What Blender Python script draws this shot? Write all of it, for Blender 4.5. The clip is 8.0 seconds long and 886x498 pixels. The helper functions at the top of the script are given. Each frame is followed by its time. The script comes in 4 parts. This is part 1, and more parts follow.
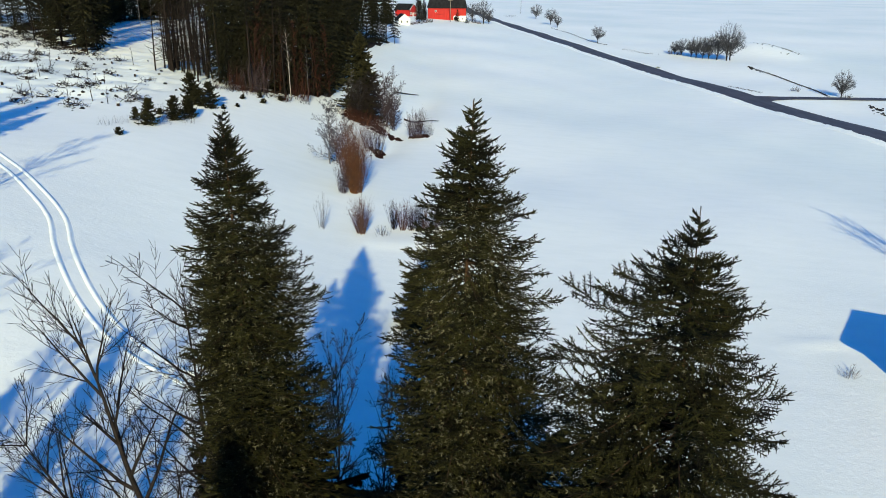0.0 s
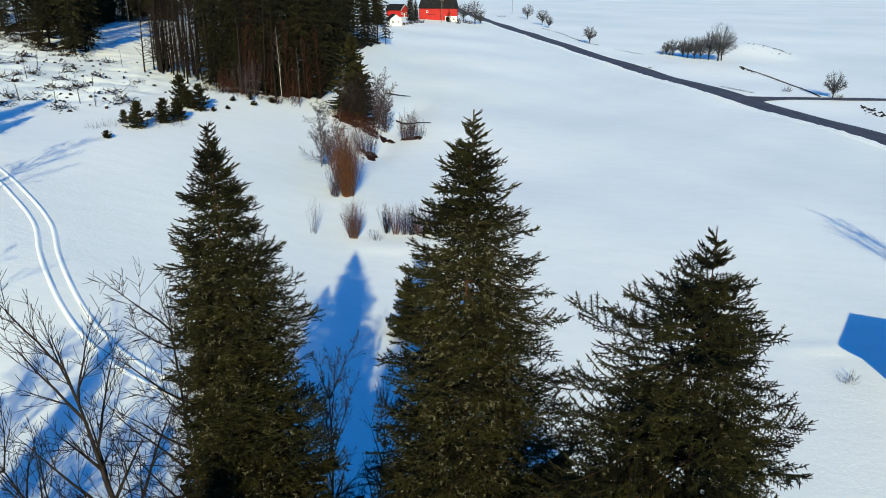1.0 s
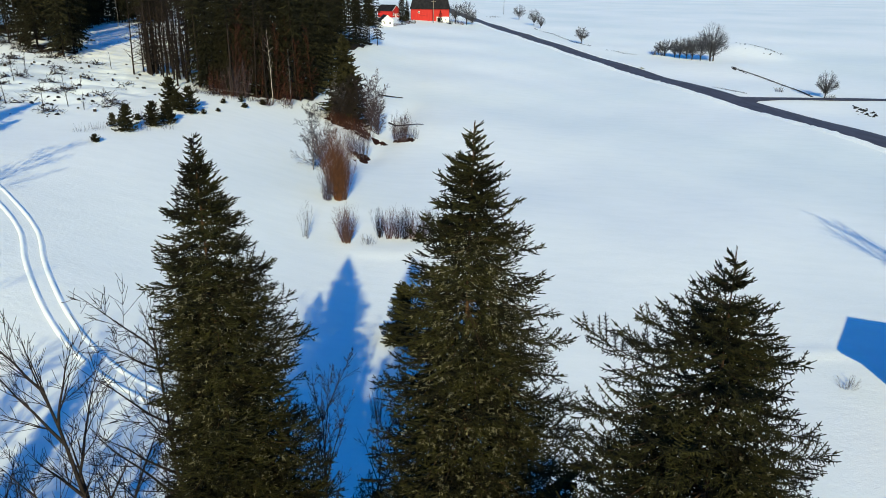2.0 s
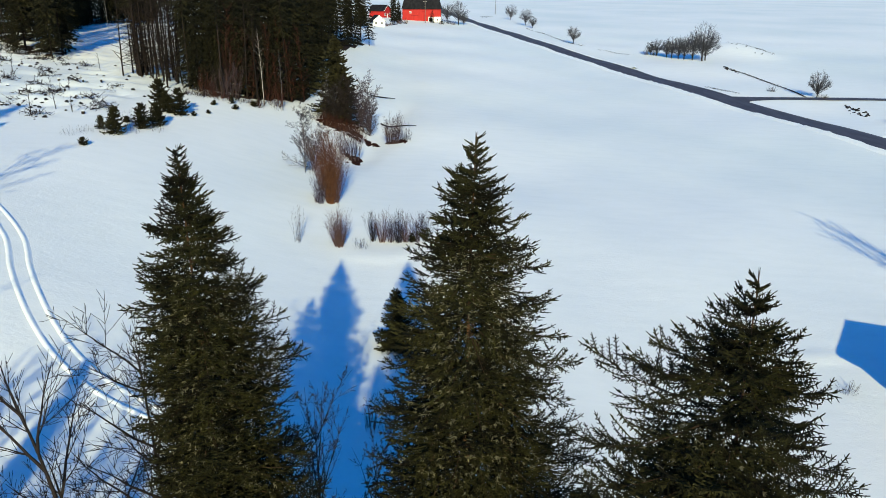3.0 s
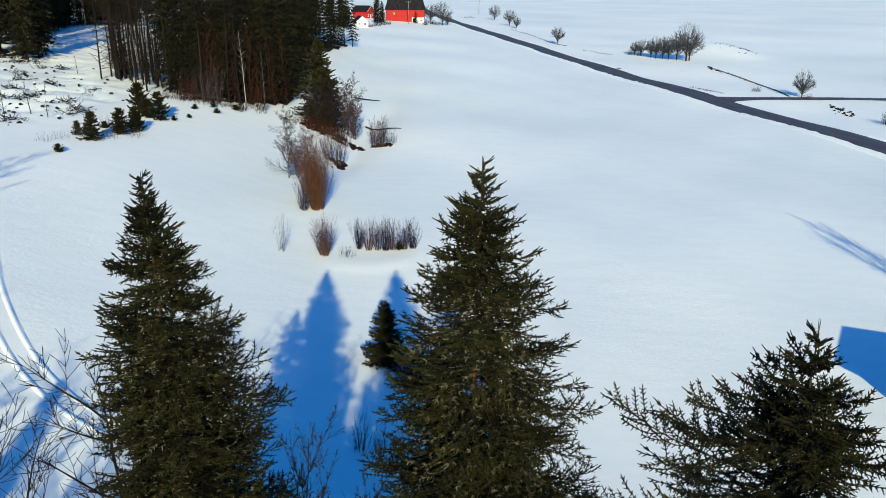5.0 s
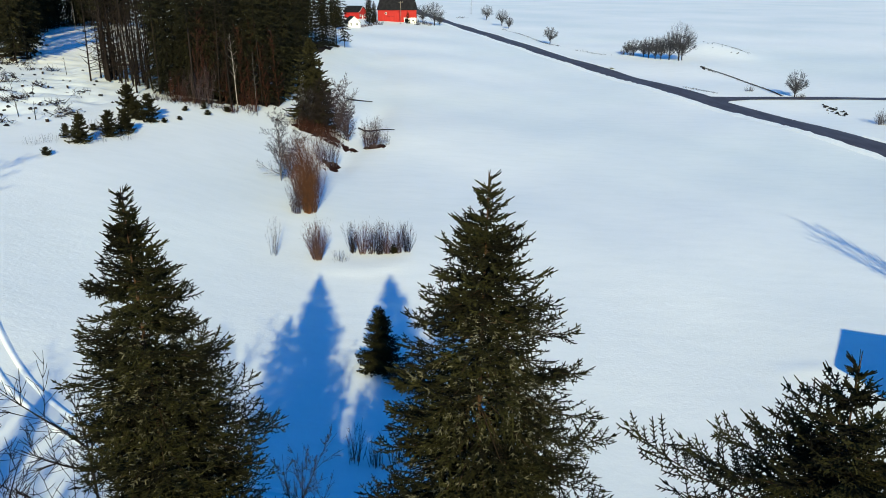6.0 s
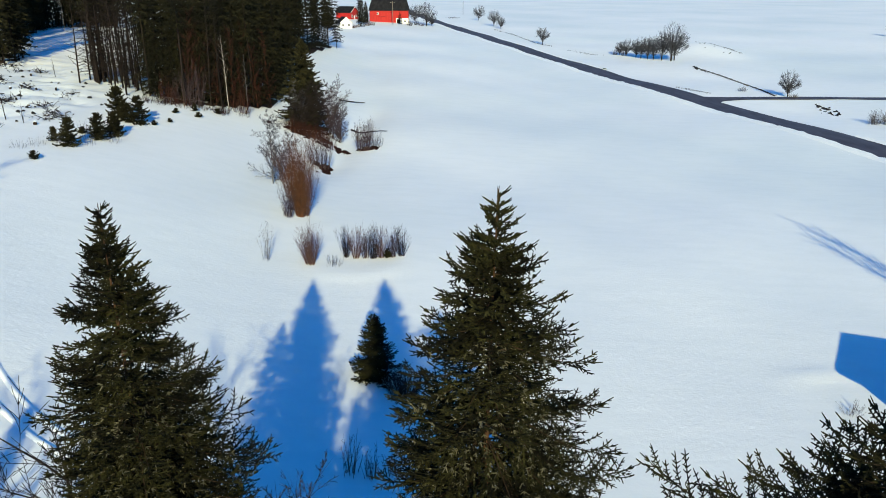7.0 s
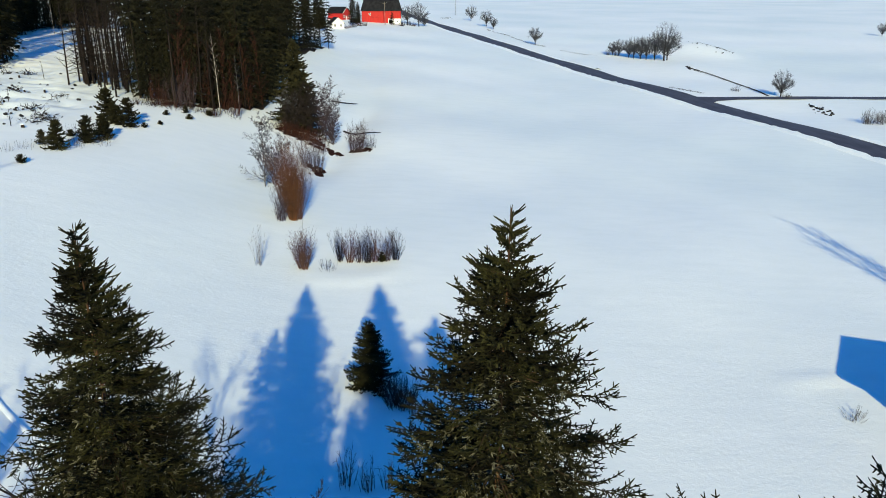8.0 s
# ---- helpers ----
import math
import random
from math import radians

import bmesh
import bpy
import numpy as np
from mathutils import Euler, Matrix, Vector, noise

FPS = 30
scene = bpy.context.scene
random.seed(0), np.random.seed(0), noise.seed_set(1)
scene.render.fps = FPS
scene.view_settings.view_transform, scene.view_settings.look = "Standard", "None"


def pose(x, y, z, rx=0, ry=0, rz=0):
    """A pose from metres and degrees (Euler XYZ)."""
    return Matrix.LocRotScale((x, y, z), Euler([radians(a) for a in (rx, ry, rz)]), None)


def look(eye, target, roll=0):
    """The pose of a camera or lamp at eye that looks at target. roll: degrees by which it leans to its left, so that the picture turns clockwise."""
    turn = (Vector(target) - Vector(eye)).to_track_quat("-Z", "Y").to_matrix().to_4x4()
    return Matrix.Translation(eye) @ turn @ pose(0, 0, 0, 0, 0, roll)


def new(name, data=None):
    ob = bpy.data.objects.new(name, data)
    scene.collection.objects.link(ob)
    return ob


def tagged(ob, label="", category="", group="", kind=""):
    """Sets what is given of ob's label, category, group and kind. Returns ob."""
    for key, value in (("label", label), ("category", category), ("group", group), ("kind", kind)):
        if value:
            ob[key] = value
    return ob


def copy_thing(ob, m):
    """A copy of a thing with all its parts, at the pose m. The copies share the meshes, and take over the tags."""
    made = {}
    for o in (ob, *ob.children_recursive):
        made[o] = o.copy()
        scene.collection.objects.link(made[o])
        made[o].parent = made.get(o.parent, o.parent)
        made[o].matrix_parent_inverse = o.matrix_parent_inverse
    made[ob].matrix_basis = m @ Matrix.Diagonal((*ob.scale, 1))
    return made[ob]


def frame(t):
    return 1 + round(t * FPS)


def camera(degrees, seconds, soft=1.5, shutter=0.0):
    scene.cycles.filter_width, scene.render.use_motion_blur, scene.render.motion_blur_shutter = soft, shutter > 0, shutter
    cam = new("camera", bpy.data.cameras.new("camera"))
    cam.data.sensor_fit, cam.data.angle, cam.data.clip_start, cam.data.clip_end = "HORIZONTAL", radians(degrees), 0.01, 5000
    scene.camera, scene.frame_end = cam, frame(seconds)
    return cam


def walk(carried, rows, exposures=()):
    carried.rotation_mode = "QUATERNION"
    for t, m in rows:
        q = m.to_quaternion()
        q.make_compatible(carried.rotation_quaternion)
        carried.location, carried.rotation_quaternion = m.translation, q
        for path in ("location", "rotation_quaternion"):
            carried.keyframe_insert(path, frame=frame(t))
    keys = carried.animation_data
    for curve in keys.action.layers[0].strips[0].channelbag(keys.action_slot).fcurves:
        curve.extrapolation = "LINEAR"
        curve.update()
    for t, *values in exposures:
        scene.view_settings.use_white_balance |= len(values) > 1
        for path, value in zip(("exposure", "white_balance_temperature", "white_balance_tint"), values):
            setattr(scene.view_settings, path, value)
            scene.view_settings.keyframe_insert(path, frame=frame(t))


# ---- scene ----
cam = camera(60.2, 8.0, soft=0.85)
PATH = [
    (0, (0.954, -0.860, 20.580), (0.9264, 1.0284, 19.9211), 0.33),
    (0.5, (0.882, -0.431, 20.617), (0.8653, 1.4574, 19.9581), 0.31),
    (1, (0.814, -0.008, 20.650), (0.8070, 1.8809, 19.9915), 0.29),
    (1.5, (0.748, 0.411, 20.679), (0.7513, 2.2999, 20.0213), 0.26),
    (2, (0.685, 0.826, 20.705), (0.6979, 2.7152, 20.0476), 0.24),
    (2.5, (0.623, 1.239, 20.728), (0.6464, 3.1278, 20.0706), 0.21),
    (3, (0.564, 1.650, 20.748), (0.5967, 3.5384, 20.0905), 0.19),
    (3.5, (0.506, 2.059, 20.764), (0.5483, 3.9481, 20.1072), 0.16),
    (4, (0.449, 2.469, 20.778), (0.5010, 4.3576, 20.1210), 0.13),
    (4.5, (0.393, 2.880, 20.789), (0.4546, 4.7678, 20.1321), 0.10),
    (5, (0.337, 3.292, 20.797), (0.4086, 5.1798, 20.1404), 0.07),
    (5.5, (0.282, 3.707, 20.802), (0.3629, 5.5942, 20.1461), 0.03),
    (6, (0.227, 4.125, 20.806), (0.3171, 6.0120, 20.1495), -0.00),
    (6.5, (0.171, 4.547, 20.806), (0.2709, 6.4342, 20.1505), -0.04),
    (7, (0.115, 4.975, 20.805), (0.2240, 6.8615, 20.1493), -0.07),
    (7.5, (0.058, 5.409, 20.802), (0.1762, 7.2948, 20.1461), -0.11),
    (8, (-0.000, 5.850, 20.796), (0.1272, 7.7351, 20.1409), -0.15),
]
walk(cam, [(t, look(eye, target, roll)) for t, eye, target, roll in PATH], [(0, 0.22, 6600, 10)])

# ---- light ----
# the sun stands low behind the camera; a clear sky
SUN_FROM = Vector((2.5, -44.3, 18.4)).normalized()
sun_data = bpy.data.lights.new("sun", "SUN")
sun_data.energy, sun_data.angle, sun_data.color = 5.0, radians(0.55), (0.995, 0.925, 0.532)
sun = new("sun", sun_data)
sun.matrix_world = look(SUN_FROM * 200, (0, 0, 0))

world = bpy.data.worlds.new("sky")
scene.world = world
world.use_nodes = True
wn, wl = world.node_tree.nodes, world.node_tree.links
sky = wn.new("ShaderNodeTexSky")
sky.sky_type, sky.sun_disc = "NISHITA", False
sky.sun_elevation, sky.sun_rotation = radians(22.5), math.atan2(SUN_FROM.x, SUN_FROM.y)
sky.ozone_density, sky.dust_density, sky.air_density = 6.0, 0.2, 1.0
rich = wn.new("ShaderNodeHueSaturation")
rich.inputs["Saturation"].default_value = 1.28
rich.inputs["Hue"].default_value = 0.505
wl.new(sky.outputs[0], rich.inputs["Color"])
wl.new(rich.outputs[0], wn["Background"].inputs[0])
wn["Background"].inputs[1].default_value = 0.165


# ---- materials ----
def material(name, rough=0.8, spec=0.3):
    m = bpy.data.materials.new(name)
    m.use_nodes = True
    n = m.node_tree.nodes["Principled BSDF"]
    n.inputs["Roughness"].default_value, n.inputs["Specular IOR Level"].default_value = rough, spec
    return m, m.node_tree.nodes, m.node_tree.links, n


def ramp_node(nodes, stops):
    r = nodes.new("ShaderNodeValToRGB")
    e = r.color_ramp.elements
    while len(e) < len(stops):
        e.new(0.5)
    for el, (p, c) in zip(e, stops):
        el.position, el.color = p, (*c, 1)
    return r


def noise_node(nodes, links, scale, detail=4.0, rough=0.55, stretch=(1, 1, 1)):
    co, mp, n = nodes.new("ShaderNodeTexCoord"), nodes.new("ShaderNodeMapping"), nodes.new("ShaderNodeTexNoise")
    mp.inputs["Scale"].default_value = stretch
    n.inputs["Scale"].default_value, n.inputs["Detail"].default_value, n.inputs["Roughness"].default_value = scale, detail, rough
    links.new(co.outputs["Object"], mp.inputs["Vector"])
    links.new(mp.outputs[0], n.inputs["Vector"])
    return n


def bump(nodes, links, shader, source, strength, distance):
    b = nodes.new("ShaderNodeBump")
    b.inputs["Strength"].default_value, b.inputs["Distance"].default_value = strength, distance
    links.new(source, b.inputs["Height"])
    old = shader.inputs["Normal"].links
    if old:
        links.new(old[0].from_socket, b.inputs["Normal"])
    links.new(b.outputs[0], shader.inputs["Normal"])


def mixed(name, a, b, scale, rough=0.8, spec=0.3, contrast=0.15, relief=0.0, stretch=(1, 1, 1), island=0.0, per_object=0.0, fine=0.0):
    """A surface that wanders between two colours, with grain; island and per_object vary single pieces and things."""
    m, n, l, s = material(name, rough, spec)
    nz = noise_node(n, l, scale, 6, 0.6, stretch)
    r = ramp_node(n, [(0.5 - contrast, a), (0.5 + contrast, b)])
    l.new(nz.outputs["Fac"], r.inputs[0])
    out = r.outputs[0]
    for amount, sort in ((island, "island"), (per_object, "object")):
        if amount:
            src = n.new("ShaderNodeNewGeometry").outputs["Random Per Island"] if sort == "island" else n.new("ShaderNodeObjectInfo").outputs["Random"]
            mr = n.new("ShaderNodeMapRange")
            mr.inputs["To Min"].default_value, mr.inputs["To Max"].default_value = 1 - amount, 1 + amount
            l.new(src, mr.inputs["Value"])
            hs = n.new("ShaderNodeHueSaturation")
            l.new(mr.outputs[0], hs.inputs["Value"])
            l.new(out, hs.inputs["Color"])
            out = hs.outputs[0]
    l.new(out, s.inputs["Base Color"])
    if relief:
        bump(n, l, s, nz.outputs["Fac"], 0.6, relief)
    if fine:
        f = noise_node(n, l, scale * 9, 3, 0.6, stretch)
        bump(n, l, s, f.outputs["Fac"], 0.5, fine)
    return m


def snow_material():
    m, n, l, s = material("snow", 0.62, 0.25)
    broad = noise_node(n, l, 0.018, 4, 0.45, (1, 0.8, 1))
    tone = ramp_node(n, [(0.33, (0.755, 0.80, 0.80)), (0.5, (0.83, 0.852, 0.845)), (0.68, (0.895, 0.90, 0.885))])
    l.new(broad.outputs["Fac"], tone.inputs[0])
    patch = noise_node(n, l, 0.5, 5, 0.65, (0.5, 1.5, 1))
    dim = ramp_node(n, [(0.3, (0.95, 0.957, 0.96)), (0.6, (1, 1, 1))])
    l.new(patch.outputs["Fac"], dim.inputs[0])
    mul = n.new("ShaderNodeMix")
    mul.data_type, mul.blend_type = "RGBA", "MULTIPLY"
    mul.inputs[0].default_value = 1.0
    l.new(tone.outputs[0], mul.inputs[6])
    l.new(dim.outputs[0], mul.inputs[7])
    l.new(mul.outputs[2], s.inputs["Base Color"])
    rip = noise_node(n, l, 2.6, 5, 0.65, (1.1, 1.2, 1))
    bump(n, l, s, rip.outputs["Fac"], 0.36, 0.06)
    lump = noise_node(n, l, 0.35, 4, 0.6, (0.8, 1.3, 1))
    bump(n, l, s, lump.outputs["Fac"], 0.13, 0.25)
    blown = noise_node(n, l, 1.1, 5, 0.62, (0.35, 2.2, 1))
    bump(n, l, s, blown.outputs["Fac"], 0.06, 0.06)
    grain = noise_node(n, l, 8.0, 4, 0.7)
    bump(n, l, s, grain.outputs["Fac"], 0.3, 0.03)
    return m


SNOW = snow_material()
TRODDEN = mixed("packed_snow", (0.78, 0.83, 0.84), (0.87, 0.89, 0.885), 2.0, 0.6, 0.25, relief=0.03)
NEEDLE = mixed("spruce_needles", (0.0036, 0.0036, 0.0015), (0.0245, 0.0240, 0.0078), 2.0, 0.75, 0.12, contrast=0.1, island=0.55)
NEEDLE_FAR = mixed("forest_needles", (0.008, 0.0085, 0.004), (0.030, 0.027, 0.0105), 0.35, 0.75, 0.15, island=0.35, per_object=0.3)
LICHEN = mixed("grey_lichen", (0.055, 0.053, 0.036), (0.15, 0.142, 0.095), 3.0, 0.9, 0.1, island=0.4)
BARK = mixed("spruce_bark", (0.03, 0.018, 0.012), (0.10, 0.050, 0.028), 5.0, 0.9, 0.15, relief=0.02, stretch=(1, 1, 0.25))
BRANCH = mixed("spruce_branches", (0.02, 0.013, 0.009), (0.05, 0.032, 0.022), 5.0, 0.9, 0.1, relief=0.004)
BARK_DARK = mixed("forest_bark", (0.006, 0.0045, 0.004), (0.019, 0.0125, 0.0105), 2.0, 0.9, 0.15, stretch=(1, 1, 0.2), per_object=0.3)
TWIG_DARK = mixed("dark_twigs", (0.009, 0.0065, 0.006), (0.024, 0.017, 0.0155), 3.0, 0.8, 0.2, relief=0.005, island=0.2)
TWIG_GREY = mixed("grey_twigs", (0.045, 0.043, 0.050), (0.125, 0.115, 0.125), 3.0, 0.85, 0.2, island=0.3)
TWIG_FAR = mixed("far_grey_twigs", (0.035, 0.037, 0.045), (0.10, 0.10, 0.115), 1.0, 0.85, 0.15, island=0.3)
TWIG_RED = mixed("willow_shoots", (0.05, 0.020, 0.010), (0.135, 0.055, 0.023), 1.6, 0.7, 0.25, island=0.4)
TWIG_PLUM = mixed("plum_grey_twigs", (0.030, 0.021, 0.024), (0.085, 0.060, 0.066), 2.0, 0.85, 0.15, island=0.35)
TWIG_RUST = mixed("rust_brown_twigs", (0.020, 0.007, 0.005), (0.060, 0.021, 0.014), 1.2, 0.85, 0.15, island=0.4)
TWIG_BROWN = mixed("brown_twigs", (0.045, 0.024, 0.021), (0.12, 0.066, 0.056), 2.4, 0.8, 0.2, island=0.35)
BIRCH = mixed("birch_bark", (0.12, 0.10, 0.095), (0.40, 0.36, 0.33), 4.0, 0.75, 0.25, contrast=0.1, stretch=(1, 1, 2.5))
SOIL = mixed("bare_soil", (0.007, 0.0035, 0.0035), (0.024, 0.0085, 0.0075), 2.2, 0.95, 0.1, relief=0.05)
ASPHALT = mixed("asphalt", (0.036, 0.036, 0.054), (0.066, 0.066, 0.093), 0.5, 0.85, 0.3, relief=0.006, stretch=(1, 0.3, 1))
RED = mixed("red_paint", (0.30, 0.009, 0.007), (0.42, 0.016, 0.012), 0.7, 0.7, 0.3, relief=0.01, stretch=(6, 6, 0.3))
ROOF = mixed("dark_roof", (0.008, 0.008, 0.010), (0.018, 0.018, 0.021), 0.8, 0.9, 0.1, relief=0.01)
WHITE = mixed("white_paint", (0.68, 0.67, 0.64), (0.82, 0.82, 0.8), 0.9, 0.6, 0.3)
STONE = mixed("grey_stone", (0.006, 0.006, 0.008), (0.026, 0.026, 0.03), 1.5, 0.9, 0.2, relief=0.04)
DARK_FLOOR = mixed("dark_brown_floor", (0.010, 0.007, 0.005), (0.04, 0.026, 0.018), 0.9, 0.95, 0.1, relief=0.08)
GRASS = mixed("dry_grass", (0.022, 0.02, 0.019), (0.075, 0.066, 0.058), 1.5, 0.9, 0.1, island=0.4)
POLE = mixed("weathered_wood", (0.09, 0.075, 0.06), (0.22, 0.19, 0.16), 3.0, 0.9, 0.15, stretch=(1, 1, 0.15))
glass_made = material("window_glass", 0.08, 0.6)
glass_made[3].inputs["Base Color"].default_value = (0.015, 0.018, 0.022, 1)
GLASS = glass_made[0]


# ---- mesh building ----
def mesh_of(name, verts, faces, mat, smooth_shade=False):
    """verts (n, 3) and faces (m, 3 or 4) as one mesh."""
    verts, faces = np.asarray(verts, np.float32), np.asarray(faces, np.int32)
    me = bpy.data.meshes.new(name)
    k = faces.shape[1]
    me.vertices.add(len(verts))
    me.vertices.foreach_set("co", verts.ravel())
    me.loops.add(faces.size)
    me.loops.foreach_set("vertex_index", faces.ravel())
    me.polygons.add(len(faces))
    me.polygons.foreach_set("loop_start", np.arange(0, faces.size, k, dtype=np.int32))
    me.update(calc_edges=True)
    me.validate()
    me.materials.append(mat)
    if smooth_shade:
        me.polygons.foreach_set("use_smooth", np.ones(len(faces), bool))
    return me


def joined(pieces):
    """(verts, faces) pieces with equal face size as one pair."""
    vs, fs, at = [], [], 0
    for v, f in pieces:
        vs.append(v)
        fs.append(np.asarray(f) + at)
        at += len(v)
    return np.concatenate(vs), np.concatenate(fs)


def part_of(name, me, parent, label="", kind=""):
    ob = new(name, me)
    ob.parent = parent
    return tagged(ob, label, kind=kind)


def part(name, bm, mat, parent, label=""):
    me = bpy.data.meshes.new(name)
    bm.to_mesh(me)
    bm.free()
    me.materials.append(mat)
    return part_of(name, me, parent, label)


def thing(name, x, y, label, category, group="", turn=0.0, sink=0.0, z=None):
    ob = new(name)
    ob.matrix_basis = pose(x, y, (ground(x, y) if z is None else z) - sink, 0, 0, turn)
    return tagged(ob, label, category, group)


def tubes(p0, p1, r0, r1, sides=3):
    """Open tapered tubes between paired points."""
    p0, p1, r0, r1 = (np.asarray(a, float) for a in (p0, p1, r0, r1))
    d = p1 - p0
    d /= np.linalg.norm(d, axis=1, keepdims=True) + 1e-9
    ref = np.where(np.abs(d[:, 2:3]) > 0.9, [[1.0, 0, 0]], [[0, 0, 1.0]])
    u = np.cross(d, ref)
    u /= np.linalg.norm(u, axis=1, keepdims=True) + 1e-9
    w = np.cross(d, u)
    ang = np.arange(sides) * 2 * math.pi / sides
    ring = u[:, None, :] * np.cos(ang)[None, :, None] + w[:, None, :] * np.sin(ang)[None, :, None]
    v = np.concatenate([p0[:, None] + ring * r0[:, None, None], p1[:, None] + ring * r1[:, None, None]], 1)
    k = np.arange(sides)
    quad = np.stack([k, (k + 1) % sides, (k + 1) % sides + sides, k + sides], 1)
    f = quad[None] + (np.arange(len(p0)) * 2 * sides)[:, None, None]
    return v.reshape(-1, 3), f.reshape(-1, 4)


def bent_tube(points, radii, sides=10):
    """One closed-skin tube along points, with a cap of quads left open at its ends."""
    pts = np.asarray(points, float)
    ang = np.arange(sides) * 2 * math.pi / sides
    v = [np.stack([p[0] + r * np.cos(ang), p[1] + r * np.sin(ang), np.full(sides, p[2])], 1) for p, r in zip(pts, radii)]
    k = np.arange(sides)
    f = [np.stack([k + i * sides, (k + 1) % sides + i * sides, (k + 1) % sides + (i + 1) * sides, k + (i + 1) * sides], 1) for i in range(len(pts) - 1)]
    return np.concatenate(v), np.concatenate(f)


# one needle-clad shoot along x: two crossed tapering blades with blunt ends
def finger_shape():
    v = [(0, 0.9, 0.2), (0.92, 0.62, 0.1), (1.0, -0.45, -0.1), (0.05, -0.9, -0.2), (0, -0.2, 0.9), (1.0, -0.1, 0.5), (0.94, 0.1, -0.6), (0.06, 0.2, -0.9)]
    return np.array(v, float), np.array([(0, 1, 2, 3), (4, 5, 6, 7)], int)


# a broad spray along x: two crossed rows of pointed teeth
def shoot_shape(teeth=3):
    v = [(i / teeth, 0, 0) for i in range(teeth + 1)]
    f = []
    for i in range(teeth):
        w = 1 - 0.35 * i / max(1, teeth - 1)
        for y, z in ((w, 0), (-w, 0), (0, w), (0, -w)):
            f.append((i, i + 1, len(v)))
            v.append(((i + 1.15) / teeth, y, z))
    return np.array(v, float), np.array(f, int)


def shoots(p, d, length, radius, up=None, teeth=3, flat=1.0):
    """Needle-clad shoots from p along d; flat squeezes them across their upright side."""
    sv, sf = shoot_shape(teeth) if teeth else finger_shape()
    p, d = np.asarray(p, float), np.asarray(d, float)
    length, radius = np.asarray(length, float), np.asarray(radius, float)
    d = d / (np.linalg.norm(d, axis=1, keepdims=True) + 1e-9)
    ref = np.where(np.abs(d[:, 2:3]) > 0.95, [[1.0, 0, 0]], [[0, 0, 1.0]])
    u = np.cross(ref, d)
    u /= np.linalg.norm(u, axis=1, keepdims=True) + 1e-9
    w = np.cross(d, u)
    v = (p[:, None] + d[:, None] * (sv[:, 0] * 1.0)[None, :, None] * length[:, None, None]
         + u[:, None] * sv[:, 1][None, :, None] * radius[:, None, None] + w[:, None] * sv[:, 2][None, :, None] * (radius * flat)[:, None, None])
    f = sf[None] + (np.arange(len(p)) * len(sv))[:, None, None]
    return v.reshape(-1, 3), f.reshape(-1, sf.shape[1])


# ---- the ground ----
def smooth(u):
    u = min(1.0, max(0.0, u))
    return u * u * (3 - 2 * u)


def height(x, y):
    """The snow field falls to the right; a bank on the left; a slow rise far off."""
    if x >= 0:
        z = -4.6 * math.tanh(x * 0.085 / 4.6)
    else:
        fade = 1 - 0.75 * smooth((y - 190) / 160)
        z = (6.5 * smooth((-x - 2) / 32) * smooth((y + 10) / 55) + 0.05 * max(0.0, -x - 30) ** 1.1) * fade
    z += 4.2 * smooth((y - 130) / 330) + max(0.0, y - 460) * 0.006
    z += 0.16 * math.sin(0.11 * x + 0.07 * y + 0.8) * math.sin(0.05 * y - 0.04 * x) + 0.07 * math.sin(0.31 * x + 1.3) * math.sin(0.23 * y)
    z += 0.3 * math.sin(0.052 * x - 0.075 * y + 2.2) * math.sin(0.031 * x + 0.045 * y + 0.4) * smooth((y - 40) / 30)
    # the brook that runs out of the wood
    d = x + 7 + 0.09 * (110 - y)
    along = smooth((y - 84) / 14) * (1 - smooth((y - 128) / 20))
    z -= 0.9 * math.exp(-(d / 2.4) ** 2) * along
    return z


def ground(x, y):
    z = height(x, y)
    # lumpy snow over the felled slope
    k = smooth((-x - 33) / 8) * smooth((y - 84) / 8) * (1 - smooth((y - 165) / 30)) * (1 - smooth((-x - 110) / 40))
    if k > 0:
        z += k * (0.55 * noise.noise((x * 0.28, y * 0.28, 0)) + 0.3 * noise.noise((x * 0.8, y * 0.8, 5)))
    # a snow drift behind the shrubs, and the mound beyond the road
    u = y - 58.9 - 0.075 * (x + 4.2) ** 2
    z += 0.12 * math.exp(-((x + 3.2) / 3.8) ** 4) * (math.exp(-(u / 0.9) ** 2) if u < 0 else math.exp(-(u / 2.2) ** 2))
    if 20 < x < 30:
        u = (y - 45.0 - 0.2 * (x - 23))
        z += 0.14 * math.exp(-(u / 0.5) ** 2) * smooth((x - 22) / 2) * (1 - smooth((x - 26.5) / 1.5))
    z += 3.2 * math.exp(-((x - 109) / 10) ** 2 - ((y - 283) / 20) ** 2)
    return z


def lines(spans):
    out = [spans[0][0]]
    for a, b, step, grow in spans:
        while out[-1] < b - 1e-6:
            out.append(min(b, out[-1] + step))
            step *= grow
    return out


xs = sorted({-v for v in lines([(70, 1700, 1.2, 1.12)])} | set(lines([(-70, 100, 0.75, 1.0), (100, 2000, 0.9, 1.1)])))
ys = sorted({20 - v for v in lines([(6, 300, 1.0, 1.2)])} | set(lines([(14, 128, 0.75, 1.0), (128, 3600, 0.8, 1.035)])))
gv = np.array([(x, y, ground(x, y)) for y in ys for x in xs])
ii, jj = np.meshgrid(np.arange(len(xs) - 1), np.arange(len(ys) - 1))
base = (jj * len(xs) + ii).ravel()
tagged(new("ground", mesh_of("ground", gv, np.stack([base, base + 1, base + 1 + len(xs), base + len(xs)], 1), SNOW, True)),
       "wide snow-covered field with soft undulations", "snow field", kind="structure")


